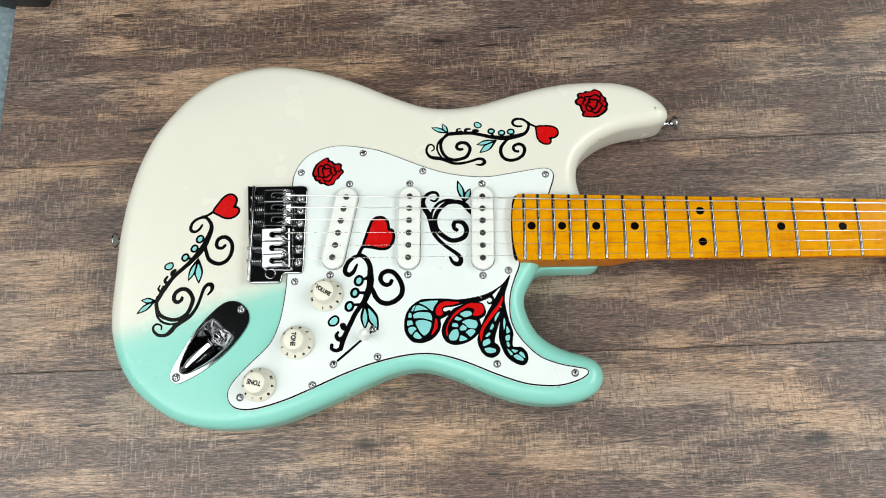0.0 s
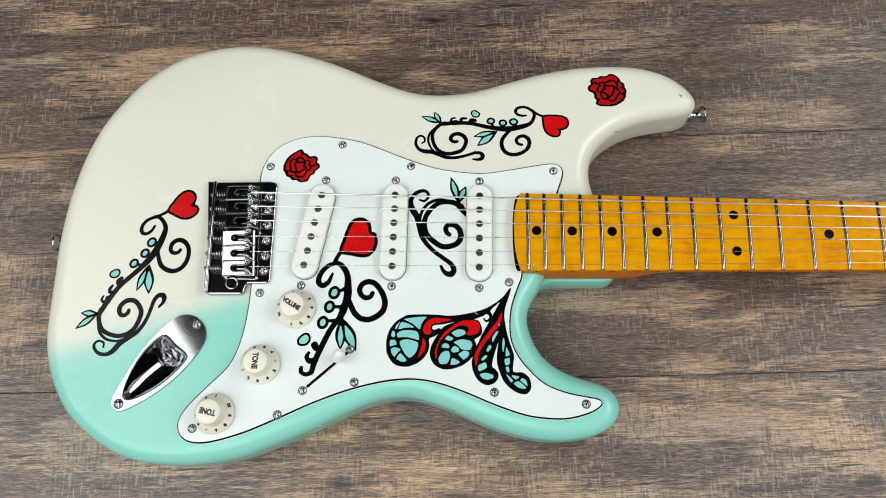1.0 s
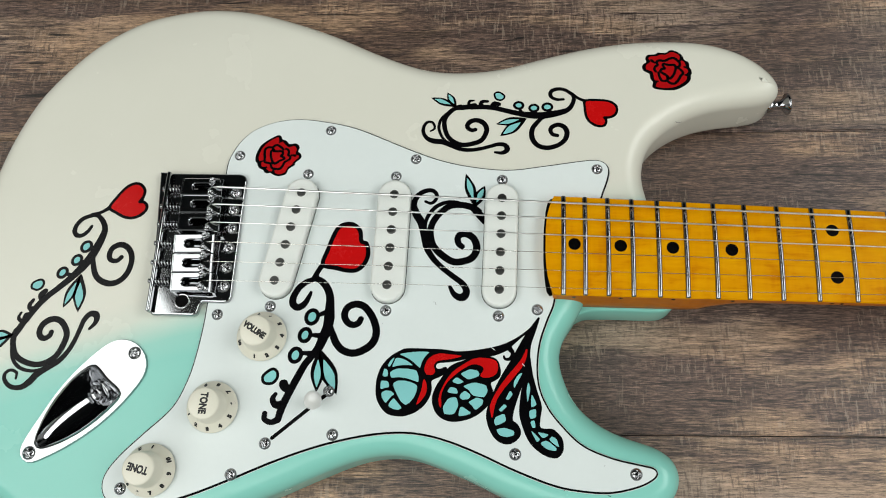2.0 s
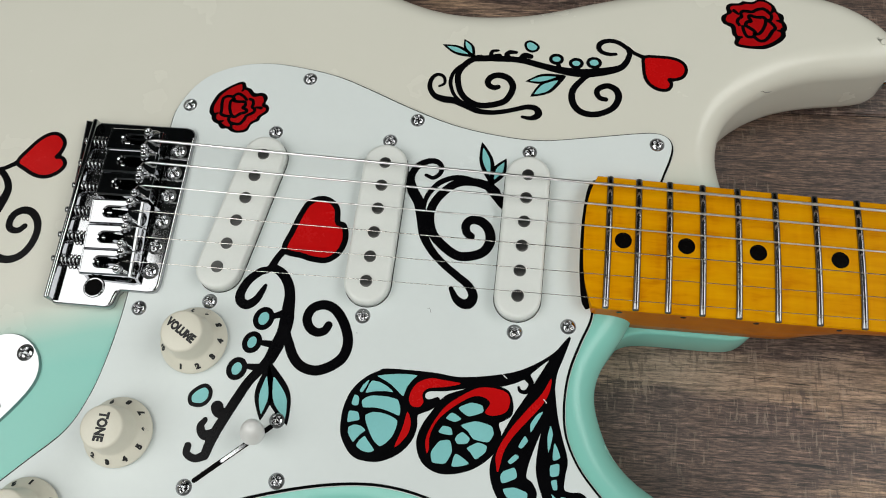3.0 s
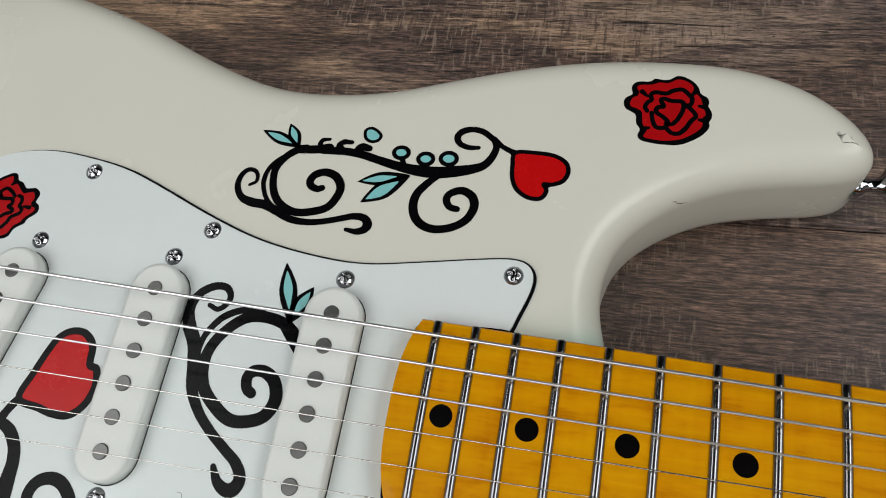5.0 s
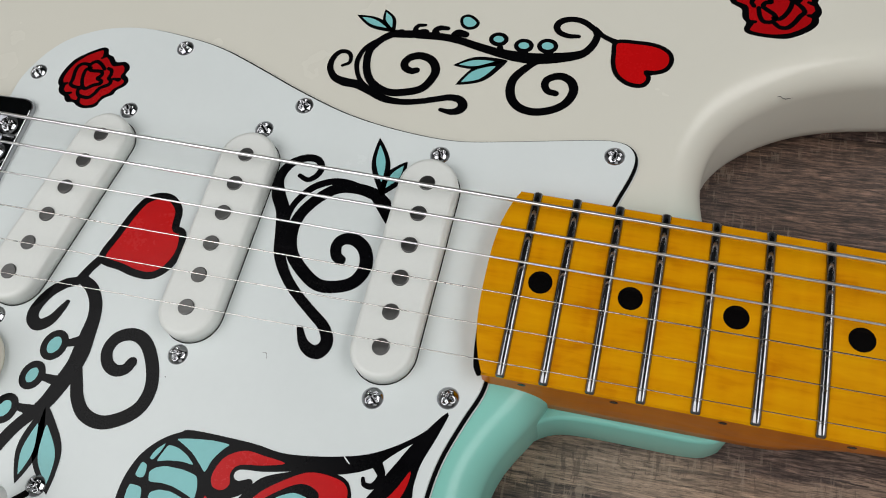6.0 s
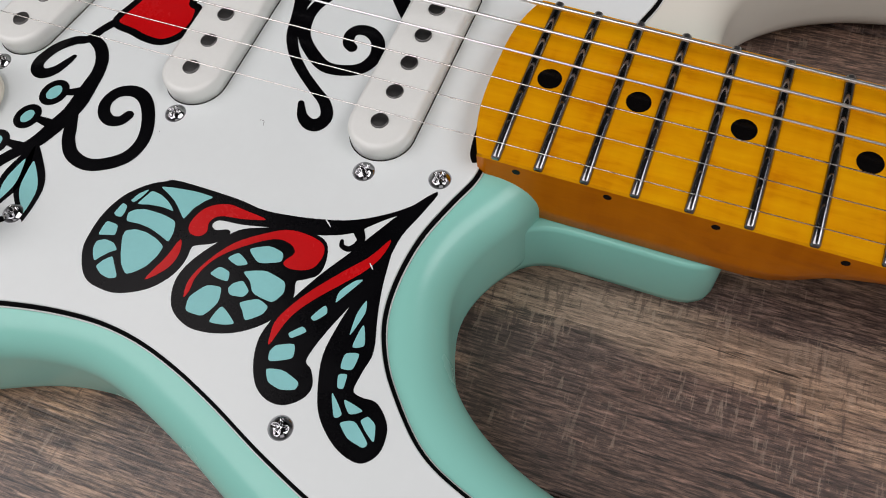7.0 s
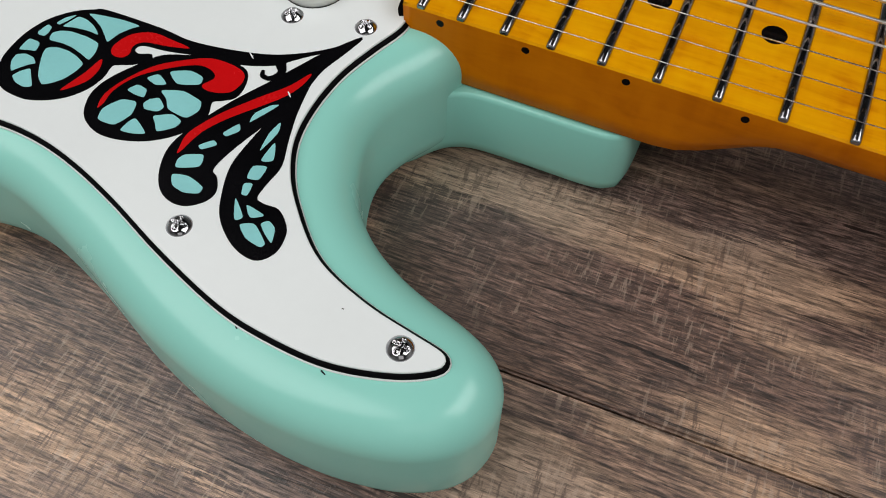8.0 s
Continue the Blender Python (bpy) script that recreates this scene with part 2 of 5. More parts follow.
POLE = worn(base_mat("pole_steel", grey(0.3), 0.35, 1.0), (0.15, 0.15, 0.145), 0.2, 300, (0.25, 0.45))
HOLE = base_mat("dark_hollow", grey(0.004), 0.8, spec=0.03)
DOT = worn(base_mat("black_inlay", grey(0.01), 0.2, spec=0.12), (0.003, 0.0026, 0.0026), 0.3)
INK = worn(base_mat("black_vinyl", grey(0.01), 0.35, spec=0.09), (0.0024, 0.0024, 0.003), 0.25, 80, (0.14, 0.22))
RED = worn(base_mat("red_vinyl", (0.5, 0.01, 0.01), 0.35, spec=0.18), (0.52, 0.004, 0.005), 0.08, 80, (0.2, 0.3))
DEEP_RED = worn(base_mat("deep_red_vinyl", (0.4, 0.01, 0.01), 0.35, spec=0.18), (0.40, 0.004, 0.006), 0.1, 80, (0.2, 0.3))
TEAL = worn(base_mat("pale_teal_vinyl", (0.3, 0.6, 0.6), 0.35), (0.225, 0.56, 0.56), 0.06, 80, (0.3, 0.45))
PRINT = base_mat("black_print", grey(0.012), 0.5)
WHITE = worn(base_mat("white_tip_plastic", grey(0.8), 0.3), (0.8, 0.8, 0.78), 0.03)
WALL = worn(base_mat("wall_plaster", grey(0.5), 0.8), (0.42, 0.415, 0.40), 0.05, 3)
# unseen ceiling, near black so that flat chrome mirrors something dark
DARK_CEIL = worn(base_mat("unseen_dark_ceiling", grey(0.3), 0.85), (0.035, 0.034, 0.033), 0.05, 3)
BLACKRUBBER = worn(base_mat("black_rubber", grey(0.012), 0.5), (0.012, 0.012, 0.013), 0.3)

# ---- mesh helpers (plan in millimetres) ----


def part(name, bm, material, parent=None, label="", smooth=True):
    me = bpy.data.meshes.new(name)
    bmesh.ops.recalc_face_normals(bm, faces=bm.faces)
    bm.to_mesh(me)
    bm.free()
    if smooth:
        big = [len(p.vertices) <= 4 for p in me.polygons]
        me.polygons.foreach_set("use_smooth", big)
    me.materials.append(material)
    ob = new(name, me)
    ob.parent = parent
    if label:
        ob["label"] = label
    return ob


def shared(name, ob, m, parent):
    """Another piece on the mesh of ob."""
    o = new(name, ob.data)
    o.parent = parent
    o.matrix_basis = m
    return o


def curve_through(pts, closed=False, per=8):
    """Catmull-Rom through pts of any width."""
    p = np.array(pts, float)
    n = len(p)
    out = []
    for i in range(n if closed else n - 1):
        if closed:
            a, b, c, d = (p[(i + k) % n] for k in (-1, 0, 1, 2))
        else:
            b, c = p[i], p[i + 1]
            a = p[i - 1] if i else 2 * b - c
            d = p[i + 2] if i + 2 < n else 2 * c - b
        for k in range(per):
            u = k / per
            out.append(0.5 * (2 * b + (c - a) * u + (2 * a - 5 * b + 4 * c - d) * u * u + (3 * b - a - 3 * c + d) * u ** 3))
    if not closed:
        out.append(p[-1])
    return np.array(out)


def even(p, count, closed=True):
    q = np.vstack([p, p[:1]]) if closed else p
    s = np.r_[0, np.cumsum(np.hypot(*np.diff(q[:, :2], axis=0).T))]
    at = np.linspace(0, s[-1], count, endpoint=not closed)
    return np.c_[np.interp(at, s, q[:, 0]), np.interp(at, s, q[:, 1])]


def ease(p, rounds):
    for _ in range(rounds):
        p = 0.5 * p + 0.25 * (np.roll(p, 1, 0) + np.roll(p, -1, 0))
    return p


def outward(p):
    t = np.roll(p, -1, 0) - np.roll(p, 1, 0)
    n = np.c_[t[:, 1], -t[:, 0]]
    n /= np.maximum(np.hypot(*n.T), 1e-9)[:, None]
    area2 = np.sum(p[:, 0] * np.roll(p[:, 1], -1) - np.roll(p[:, 0], -1) * p[:, 1])
    return n if area2 > 0 else -n


def rings(bm, outline, levels, cap_low=True, cap_top=True):
    """A solid with the outline in plan: levels are (inset, height), from below upwards, in mm."""
    nrm = outward(outline)
    rows = []
    for inset, z in levels:
        q = outline - nrm * inset
        rows.append([bm.verts.new((x * MM, y * MM, z * MM)) for x, y in q])
    n = len(outline)
    for a, b in zip(rows, rows[1:]):
        for i in range(n):
            j = (i + 1) % n
            bm.faces.new((a[i], a[j], b[j], b[i]))
    if cap_low:
        bm.faces.new(rows[0][::-1])
    if cap_top:
        bm.faces.new(rows[-1])
    return rows


def solid(outline, levels):
    bm = bmesh.new()
    rings(bm, outline, levels)
    return bm


def lathe(bm, profile, seg=32, m=None, cap=True):
    """profile: (radius, height) in mm from below upwards, about z."""
    rows = []
    for r, z in profile:
        rows.append([bm.verts.new((r * MM * math.cos(2 * math.pi * i / seg), r * MM * math.sin(2 * math.pi * i / seg), z * MM)) for i in range(seg)])
    for a, b in zip(rows, rows[1:]):
        for i in range(seg):
            j = (i + 1) % seg
            bm.faces.new((a[i], a[j], b[j], b[i]))
    if cap:
        bm.faces.new(rows[0][::-1])
        bm.faces.new(rows[-1])
    if m is not None:
        bmesh.ops.transform(bm, matrix=m, verts=[v for r in rows for v in r])
    return bm


def turned(profile, seg=32):
    return lathe(bmesh.new(), profile, seg)


def box(bm, lo, hi, bevel=0.0):
    made = bmesh.ops.create_cube(bm, size=1)["verts"]
    for v in made:
        for k in range(3):
            v.co[k] = (lo[k] if v.co[k] < 0 else hi[k]) * MM
    if bevel:
        edges = list({e for v in made for e in v.link_edges})
        bmesh.ops.bevel(bm, geom=edges, offset=bevel * MM, segments=2, affect="EDGES", profile=0.5)
    return bm


def tube(bm, path, radius, seg=8):
    """A round rod along path (mm)."""
    path = [Vector(p) for p in path]
    rows = []
    for i, p in enumerate(path):
        d = (path[min(i + 1, len(path) - 1)] - path[max(i - 1, 0)]).normalized()
        side = d.cross(Vector((0, 0, 1)) if abs(d.z) < 0.9 else Vector((1, 0, 0))).normalized()
        up = side.cross(d)
        r = radius[i] if isinstance(radius, (list, tuple)) else radius
        rows.append([bm.verts.new((p + r * (math.cos(a) * side + math.sin(a) * up)) * MM) for a in (2 * math.pi * k / seg for k in range(seg))])
    for a, b in zip(rows, rows[1:]):
        for k in range(seg):
            j = (k + 1) % seg
            bm.faces.new((a[k], a[j], b[j], b[k]))
    bm.faces.new(rows[0][::-1])
    bm.faces.new(rows[-1])
    return bm


def stadium(length, width, seg=14):
    """A slot shape along y, centred."""
    r, h = width / 2, length / 2 - width / 2
    pts = [(r * math.cos(a), h + r * math.sin(a)) for a in np.linspace(0, math.pi, seg)]
    pts += [(r * math.cos(a), -h + r * math.sin(a)) for a in np.linspace(math.pi, 2 * math.pi, seg)]
    return np.array(pts)


def turned_plan(p, x, y, degrees, scale=1.0):
    c, s = math.cos(radians(degrees)) * scale, math.sin(radians(degrees)) * scale
    p = np.array(p, float)
    return np.c_[x + c * p[:, 0] - s * p[:, 1], y + s * p[:, 0] + c * p[:, 1]]


# ---- setting ----
SKEW = 1.9  # degrees by which the planks turn from the guitar's strings
tagged(part("ground", box(bmesh.new(), (-6500, -6500, -60), (6500, 6500, -9)), GREYMAT, None, "", False), "grey-blue textured plastic sheet under the wood boards", "ground", kind="structure")
# added room box, out of view: walls bounce light, dark ceiling for reflections
for nm, lo, hi, mt in (("wall_north", (-6600, 6500, -60), (6600, 6600, 3900), WALL), ("wall_south", (-6600, -6600, -60), (6600, -6500, 3900), WALL),
                       ("wall_east", (6500, -6500, -60), (6600, 6500, 3900), WALL), ("wall_west", (-6600, -6500, -60), (-6500, 6500, 3900), WALL),
                       ("ceiling", (-6600, -6600, 3900), (6600, 6600, 4000), DARK_CEIL)):
    tagged(part(nm, box(bmesh.new(), lo, hi), mt, None, "", False), "unseen plain plaster " + nm.split("_")[0], nm.split("_")[0], kind="structure")
floor = tagged(new("floor"), "distressed brown oak-look planks with saw marks", "floor", kind="structure")

# ---- guitar body ----
guitar = tagged(new("electric_guitar"), "cream and seafoam-green electric guitar with vine stickers, lying on planks", "guitar")

UPPER = [(-141.3, -32.7), (-141.3, -3.8), (-139.1, 23.3), (-135.7, 43.5), (-130.6, 63.8), (-121.6, 86.7), (-109.0, 108.0), (-92.6, 129.2), (-69.7, 146.9),
         (-47.4, 154.6), (-23.1, 157.7), (2.3, 154.6), (27.3, 147.3), (57.2, 136.0), (81.8, 124.9), (106.2, 115.6), (122.9, 112.5), (140.0, 112.8),
         (159.2, 115.8), (183.6, 123.3), (208.2, 130.0), (232.5, 134.2), (257.0, 135.5), (276.6, 134.4), (295.8, 128.9), (309.8, 119.9), (317.8, 110.7),
         (320.2, 104.2), (318.0, 98.8), (308.5, 94.9), (292.3, 92.5), (277.1, 89.4), (263.0, 83.6), (250.9, 75.3), (243.0, 66.3), (239.6, 57.8), (238.2, 49.3),
         (238.9, 40.8), (241.1, 32.9), (243.0, 24.9), (240.3, 15.9), (231.2, 5.9)]
LOWER = [(212.2, -10.1), (207.1, -22.0), (204.3, -29.9), (200.4, -36.7), (196.0, -43.2), (192.8, -50.8), (191.5, -59.2), (194.3, -69.6), (199.9, -81.5), (210.6, -91.1), (223.9, -97.5), (240.4, -102.1), (249.8, -108.1), (252.8, -117.6), (249.2, -127.4), (239.3, -134.4), (226.4, -137.9), (208.9, -139.3), (187.4, -136.8), (165.6, -130.2), (143.4, -120.7), (120.9, -113.1), (106.4, -111.4), (87.6, -115.0), (65.1, -124.7), (43.3, -135.0), (21.8, -144.1), (0.3, -152.0), (-21.3, -155.9), (-43.4, -157.4), (-66.0, -155.2), (-84.6, -149.4), (-103.9, -137.4), (-120.3, -122.3), (-131.6, -103.9), (-138.3, -85.2), (-141.1, -66.3)]
TOP = 45.0  # height of the body's face


def arm_drop(x, y):
    """How far the forearm slope lies under the face."""
    d = (-0.279 * (x + 140) + 0.96 * (y - 78))
    d = max(0.0, d) / 57
    return 9.0 * d ** 1.6 if d < 1.6 else 9.0 * 1.6 ** 1.6


def jack_plan(p):
    return turned_plan(p, -57.3, -91.6, 49.2, 0.957)


CUP = jack_plan(even(curve_through([(17, 0), (17.5, 8), (15.5, 11.5), (5, 13), (-8, 11.5), (-20, 8), (-29, 3.5), (-31.5, 0), (-29, -3.5), (-20, -8), (-8, -11.5), (5, -13), (15.5, -12.5), (17.5, -9)], True), 64))


def guitar_body():
    from mathutils.geometry import delaunay_2d_cdt
    line = ease(even(curve_through(UPPER + LOWER, True), 560), 6)
    bm = bmesh.new()
    r, rb = 12.0, 11.0
    levels = [(rb - rb * math.sin(a), 1 + rb - rb * math.cos(a)) for a in np.linspace(0, math.pi / 2, 6)]
    levels += [(0, 22)]
    levels += [(r - r * math.cos(a), TOP - r + r * math.sin(a)) for a in np.linspace(0, math.pi / 2, 12)]
    rows = rings(bm, line, levels, False, False)
    inner = line - outward(line) * r
    xs = np.arange(-150, 320, 6.0)
    ys = np.arange(-160, 165, 6.0)
    grid = []
    for x in xs:
        for y in ys:
            d = np.hypot(inner[:, 0] - x, inner[:, 1] - y).min()
            if d > 3.5:
                grid.append((x, y))
    n, k = len(inner), len(CUP)
    verts = [Vector(p) for p in inner] + [Vector(p) for p in CUP] + [Vector(p) for p in grid]
    edges = [(i, (i + 1) % n) for i in range(n)] + [(n + i, n + (i + 1) % k) for i in range(k)]
    co, _, faces, orig, _, _ = delaunay_2d_cdt(verts, edges, [], 0, 1e-6)

    def inside(px, py, poly):
        a, b = poly, np.roll(poly, -1, 0)
        cross = ((a[:, 1] > py) != (b[:, 1] > py)) & (px < (b[:, 0] - a[:, 0]) * (py - a[:, 1]) / (b[:, 1] - a[:, 1] + 1e-12) + a[:, 0])
        return cross.sum() % 2 == 1

    top = rows[-1]
    vs = []
    for i, c in enumerate(co):
        o = [q for q in orig[i] if q < n]
        vs.append(top[o[0]] if o else bm.verts.new((c.x * MM, c.y * MM, TOP * MM)))
    for f in faces:
        cx, cy = sum(co[i].x for i in f) / 3, sum(co[i].y for i in f) / 3
        if inside(cx, cy, inner) and not inside(cx, cy, CUP) and len({vs[i] for i in f}) == 3:
            try:
                bm.faces.new([vs[i] for i in f])
            except ValueError:
                pass
    for v in bm.verts:
        z = v.co.z / MM
        if z > 8:
            w = min(1.0, (z - 8) / 24)
            v.co.z -= arm_drop(v.co.x / MM, v.co.y / MM) * w * MM
    for v in [v for v in bm.verts if not v.link_faces]:
        bm.verts.remove(v)
    return bm


body = part("body", guitar_body(), PAINT, guitar, "satin cream fading to seafoam green")
heel_line = even(curve_through([(180, -36), (184, -45), (190, -45), (195.0, -41.8), (198.8, -36.6), (203.0, -32.4), (209.0, -29.9), (218, -29.2), (232, -29.1), (246, -29), (252.5, -27.4), (256.4, -22), (257, 0), (256, 23), (250, 26), (225, 27), (196, 25), (182, 0)], True, 6), 120)
part("neck_heel_block", solid(heel_line, [(6, 1), (3, 1.6), (0.8, 4), (0, 8), (0, 27.2), (0.35, 28.2), (1.0, 28.8)]), PAINT, guitar)

# ---- pickguard ----
GUARD_UP = [(2.1, 34.2), (2.3, 41), (3, 48.3), (6.5, 56.7), (10.3, 62.5), (16.9, 68.3), (28.6, 73.3), (42.8, 75.1), (59.4, 73.4), (74.0, 70.3), (88.4, 64.9),
            (107.5, 57.0), (126.1, 50.6), (144.7, 47.1), (163.2, 46), (181.9, 48.7), (200.8, 52), (210.7, 53.2), (216.2, 51.9), (218.9, 47.7), (218.2, 41.7), (215.5, 33.7), (212.5, 26.8)]
GUARD_LOW = [(200.5, 17.7), (190.4, -0.2), (188.8, -18), (188.8, -29.9), (185.2, -39.8), (181.4, -51.7), (180.1, -63.6), (181, -74.5), (184.5, -83.4), (190.3, -91.6), (202.2, -102.9), (216.8, -108.8), (230.8, -111.6), (238.0, -113.0),
             (239.8, -115.4), (238.5, -118.2), (230.4, -122.8), (215.8, -126.4), (199.6, -126.0), (186.4, -123.6), (167.5, -117.1), (149.8, -109.8), (134.6, -104.6), (121.5, -101.8), (108.2, -101.4), (90.6, -103.9)]
GUARD_TAIL = [(68.8, -109.8), (47, -118.2), (25.5, -128), (4.1, -137), (-17.3, -143.1), (-30.4, -143.2), (-37.5, -138.8), (-39.9, -131.9), (-38.2, -125.2), (-32.2, -116.7),
              (-21.9, -105.8), (-9.4, -92.6), (-3.6, -79.2), (-0.7, -65.6), (1.2, -47.7), (1.7, -30.2), (1.9, -0.9), (2.1, 18.6)]
guard_line = ease(even(curve_through(GUARD_UP + GUARD_LOW + GUARD_TAIL, True), 620), 2)
GT = 47.3  # height of the guard's face
pickguard = part("pickguard", solid(guard_line, [(0.95, 46.4), (0.95, 47.0), (1.2, GT)]), GUARD, guitar, "glossy white three-ply plate")
part("black_ply", solid(guard_line, [(0.0, 45.4), (0.0, 45.65), (0.92, 46.58)]), PLY_BLACK, pickguard)
part("white_ply", solid(guard_line, [(-0.3, 44.9), (-0.3, 45.2), (-0.02, 45.5)]), PLY_WHITE, pickguard)


def screw_mesh(radius, height, cross=0.62):
    """A domed head with a cross recess, its base at z 0."""
    bm = bmesh.new()
    seg, nr = 48, 12
    rows = []
    for k in range(1, nr + 1):
        rr = radius * k / nr
        row = []
        for i in range(seg):
            a = 2 * math.pi * i / seg
            x, y = rr * math.cos(a), rr * math.sin(a)
            z = height * (1 - (rr / radius) ** 2.4)
            lim = radius * cross
            if rr < lim and min(abs(x), abs(y)) < radius * 0.13:
                z -= height * 0.75 * min(1, (lim - rr) / (radius * 0.12))
            row.append(bm.verts.new((x * MM, y * MM, z * MM)))
        rows.append(row)
    mid = bm.verts.new((0, 0, (height * 0.2) * MM))
    for i in range(seg):
        bm.faces.new((mid, rows[0][i], rows[0][(i + 1) % seg]))
    for a, b in zip(rows, rows[1:]):
        for i in range(seg):
            j = (i + 1) % seg
            bm.faces.new((a[i], b[i], b[j], a[j]))
    low = [bm.verts.new((v.co.x, v.co.y, -0.6 * MM)) for v in rows[-1]]
    for i in range(seg):
        j = (i + 1) % seg
        bm.faces.new((rows[-1][i], low[i], low[j], rows[-1][j]))
    return bm


first_screw = None
rng = random.Random(5)
for x, y in [(9.6, 50.6), (60.7, 67.5), (110.6, 50.7), (211.8, 46.9), (179.4, -34.6), (228.6, -116.6), (168.9, -109.3), (76.1, -103.3), (41.9, -109.0), (26.2, -124.9), (8.6, -42.7), (-29.3, -134.1), (72.4, -81.3),
             (159.4, 39.2), (159.0, -38.7), (100.0, 39.9), (99.1, -37.7), (50.1, 40.1), (36.8, -37.3)]:
    m = pose(x * MM, y * MM, GT * MM, 0, 0, rng.uniform(0, 90))
    if first_screw is None:
        first_screw = part("screw", screw_mesh(3.1, 1.6), CHROME, pickguard, "chrome domed cross-head screw")
        first_screw.matrix_basis = m
    else:
        shared("screw", first_screw, m, pickguard)

# ---- pickups ----


def pickup(x, y, turn, heights):
    line = turned_plan(stadium(69.6, 18.2, 20), x, y, turn)
    cover = part("pickup", solid(line, [(0, 46), (0, 51.4), (0.25, 52.2), (0.8, 52.8), (1.6, 53.0)]), AGED, guitar, "off-white single-coil pickup cover")
    part("slot_gap", solid(turned_plan(stadium(70.2, 18.8, 20), x, y, turn), [(0, 46.9), (0, GT + 0.06)]), HOLE, cover, "thin dark gap round the cover")
    for i in range(6):
        dy = (2.5 - i) * 10.35
        px, py = turned_plan([(0, dy)], x, y, turn)[0]
        lug = part("pole_piece", turned([(2.45, -2), (2.45, heights[i] - 0.2), (2.2, heights[i])], 28), POLE, cover, "dark steel slug")
        lug.location = (px * MM, py * MM, 53.0 * MM)


pickup(159.2, 0.2, -0.4, (0.35, 0.5, 0.7, 0.6, 0.35, 0.5))
pickup(99.9, 0.9, -0.8, (0.35, 0.5, 0.7, 0.6, 0.35, 0.5))
pickup(43.8, 1.1, -10.7, (0.35, 0.5, 0.7, 0.6, 0.35, 0.5))

# ---- neck ----
SCALE = 647.7


def fret_x(n):
    return SCALE * 2 ** (-n / 12)


def neck_half(x):
    return 28.0 - (x - 185) / (SCALE - 185) * 7.0


def neck_y(x):
    return -0.009 * (x - 198)


def neck_z(x):
    return 54.8 - 0.008 * (x - 198)


def board_z(x, y):
    return neck_z(x) - (y - neck_y(x)) ** 2 / (2 * 240)


def neck_mesh():
    bm = bmesh.new()
    rows = []
    xs = [183.0, 183.25, 184.0, 185.5, 187.5, 190] + list(np.arange(195, 660, 6.0))
    for x in xs:
        h, c, zt = neck_half(max(x, 185)), neck_y(x), neck_z(x)
        t = min(1, max(0, (x - 262) / 34.0))
        t = t * t * (3 - 2 * t)
        pts = []
        for k in range(17):
            u = 1 - 2 * k / 16
            pts.append((u * (h - 0.5), zt - (u * h) ** 2 / 480))
        edge = zt - h * h / 480
        flat = [(-h, edge - 0.7), (-h, edge - 6), (-h, edge - 12), (-h, edge - 18), (-h, 29.8), (-h + 0.8, 29), (-h * 0.5, 29), (0, 29), (h * 0.5, 29), (h - 0.8, 29), (h, 29.8), (h, edge - 18), (h, edge - 12), (h, edge - 6), (h, edge - 0.7)]
        deep = 21.5
        arc = [(-h, edge - 0.7), (-h, edge - 3)] + [(-h * math.cos(a), edge - 4 - (deep - 5) * math.sin(a) ** 0.9) for a in np.linspace(0.12, math.pi - 0.12, 11)] + [(h, edge - 3), (h, edge - 0.7)]
        low = [((1 - t) * a[0] + t * b[0], (1 - t) * a[1] + t * b[1]) for a, b in zip(flat, arc)]
        end = max(0.0, (187.5 - x) / 4.5)
        row = []
        for y, z in pts + low:
            px = x + (0.9 * (abs(y) / h) ** 3 * 5.0 * end ** 0.5 if end > 0 else 0)
            row.append(bm.verts.new((px * MM, (c + y * (1 - 0.02 * end)) * MM, z * MM)))
        rows.append(row)
    n = len(rows[0])
    for a, b in zip(rows, rows[1:]):
        for i in range(n):
            j = (i + 1) % n
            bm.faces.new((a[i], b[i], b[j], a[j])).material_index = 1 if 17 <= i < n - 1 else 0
        for i in (0, 16, 17, n - 1):
            bm.edges.get((a[i], b[i])).smooth = False
    bm.faces.new(rows[0])
    bm.faces.new(rows[-1][::-1])
    return bm


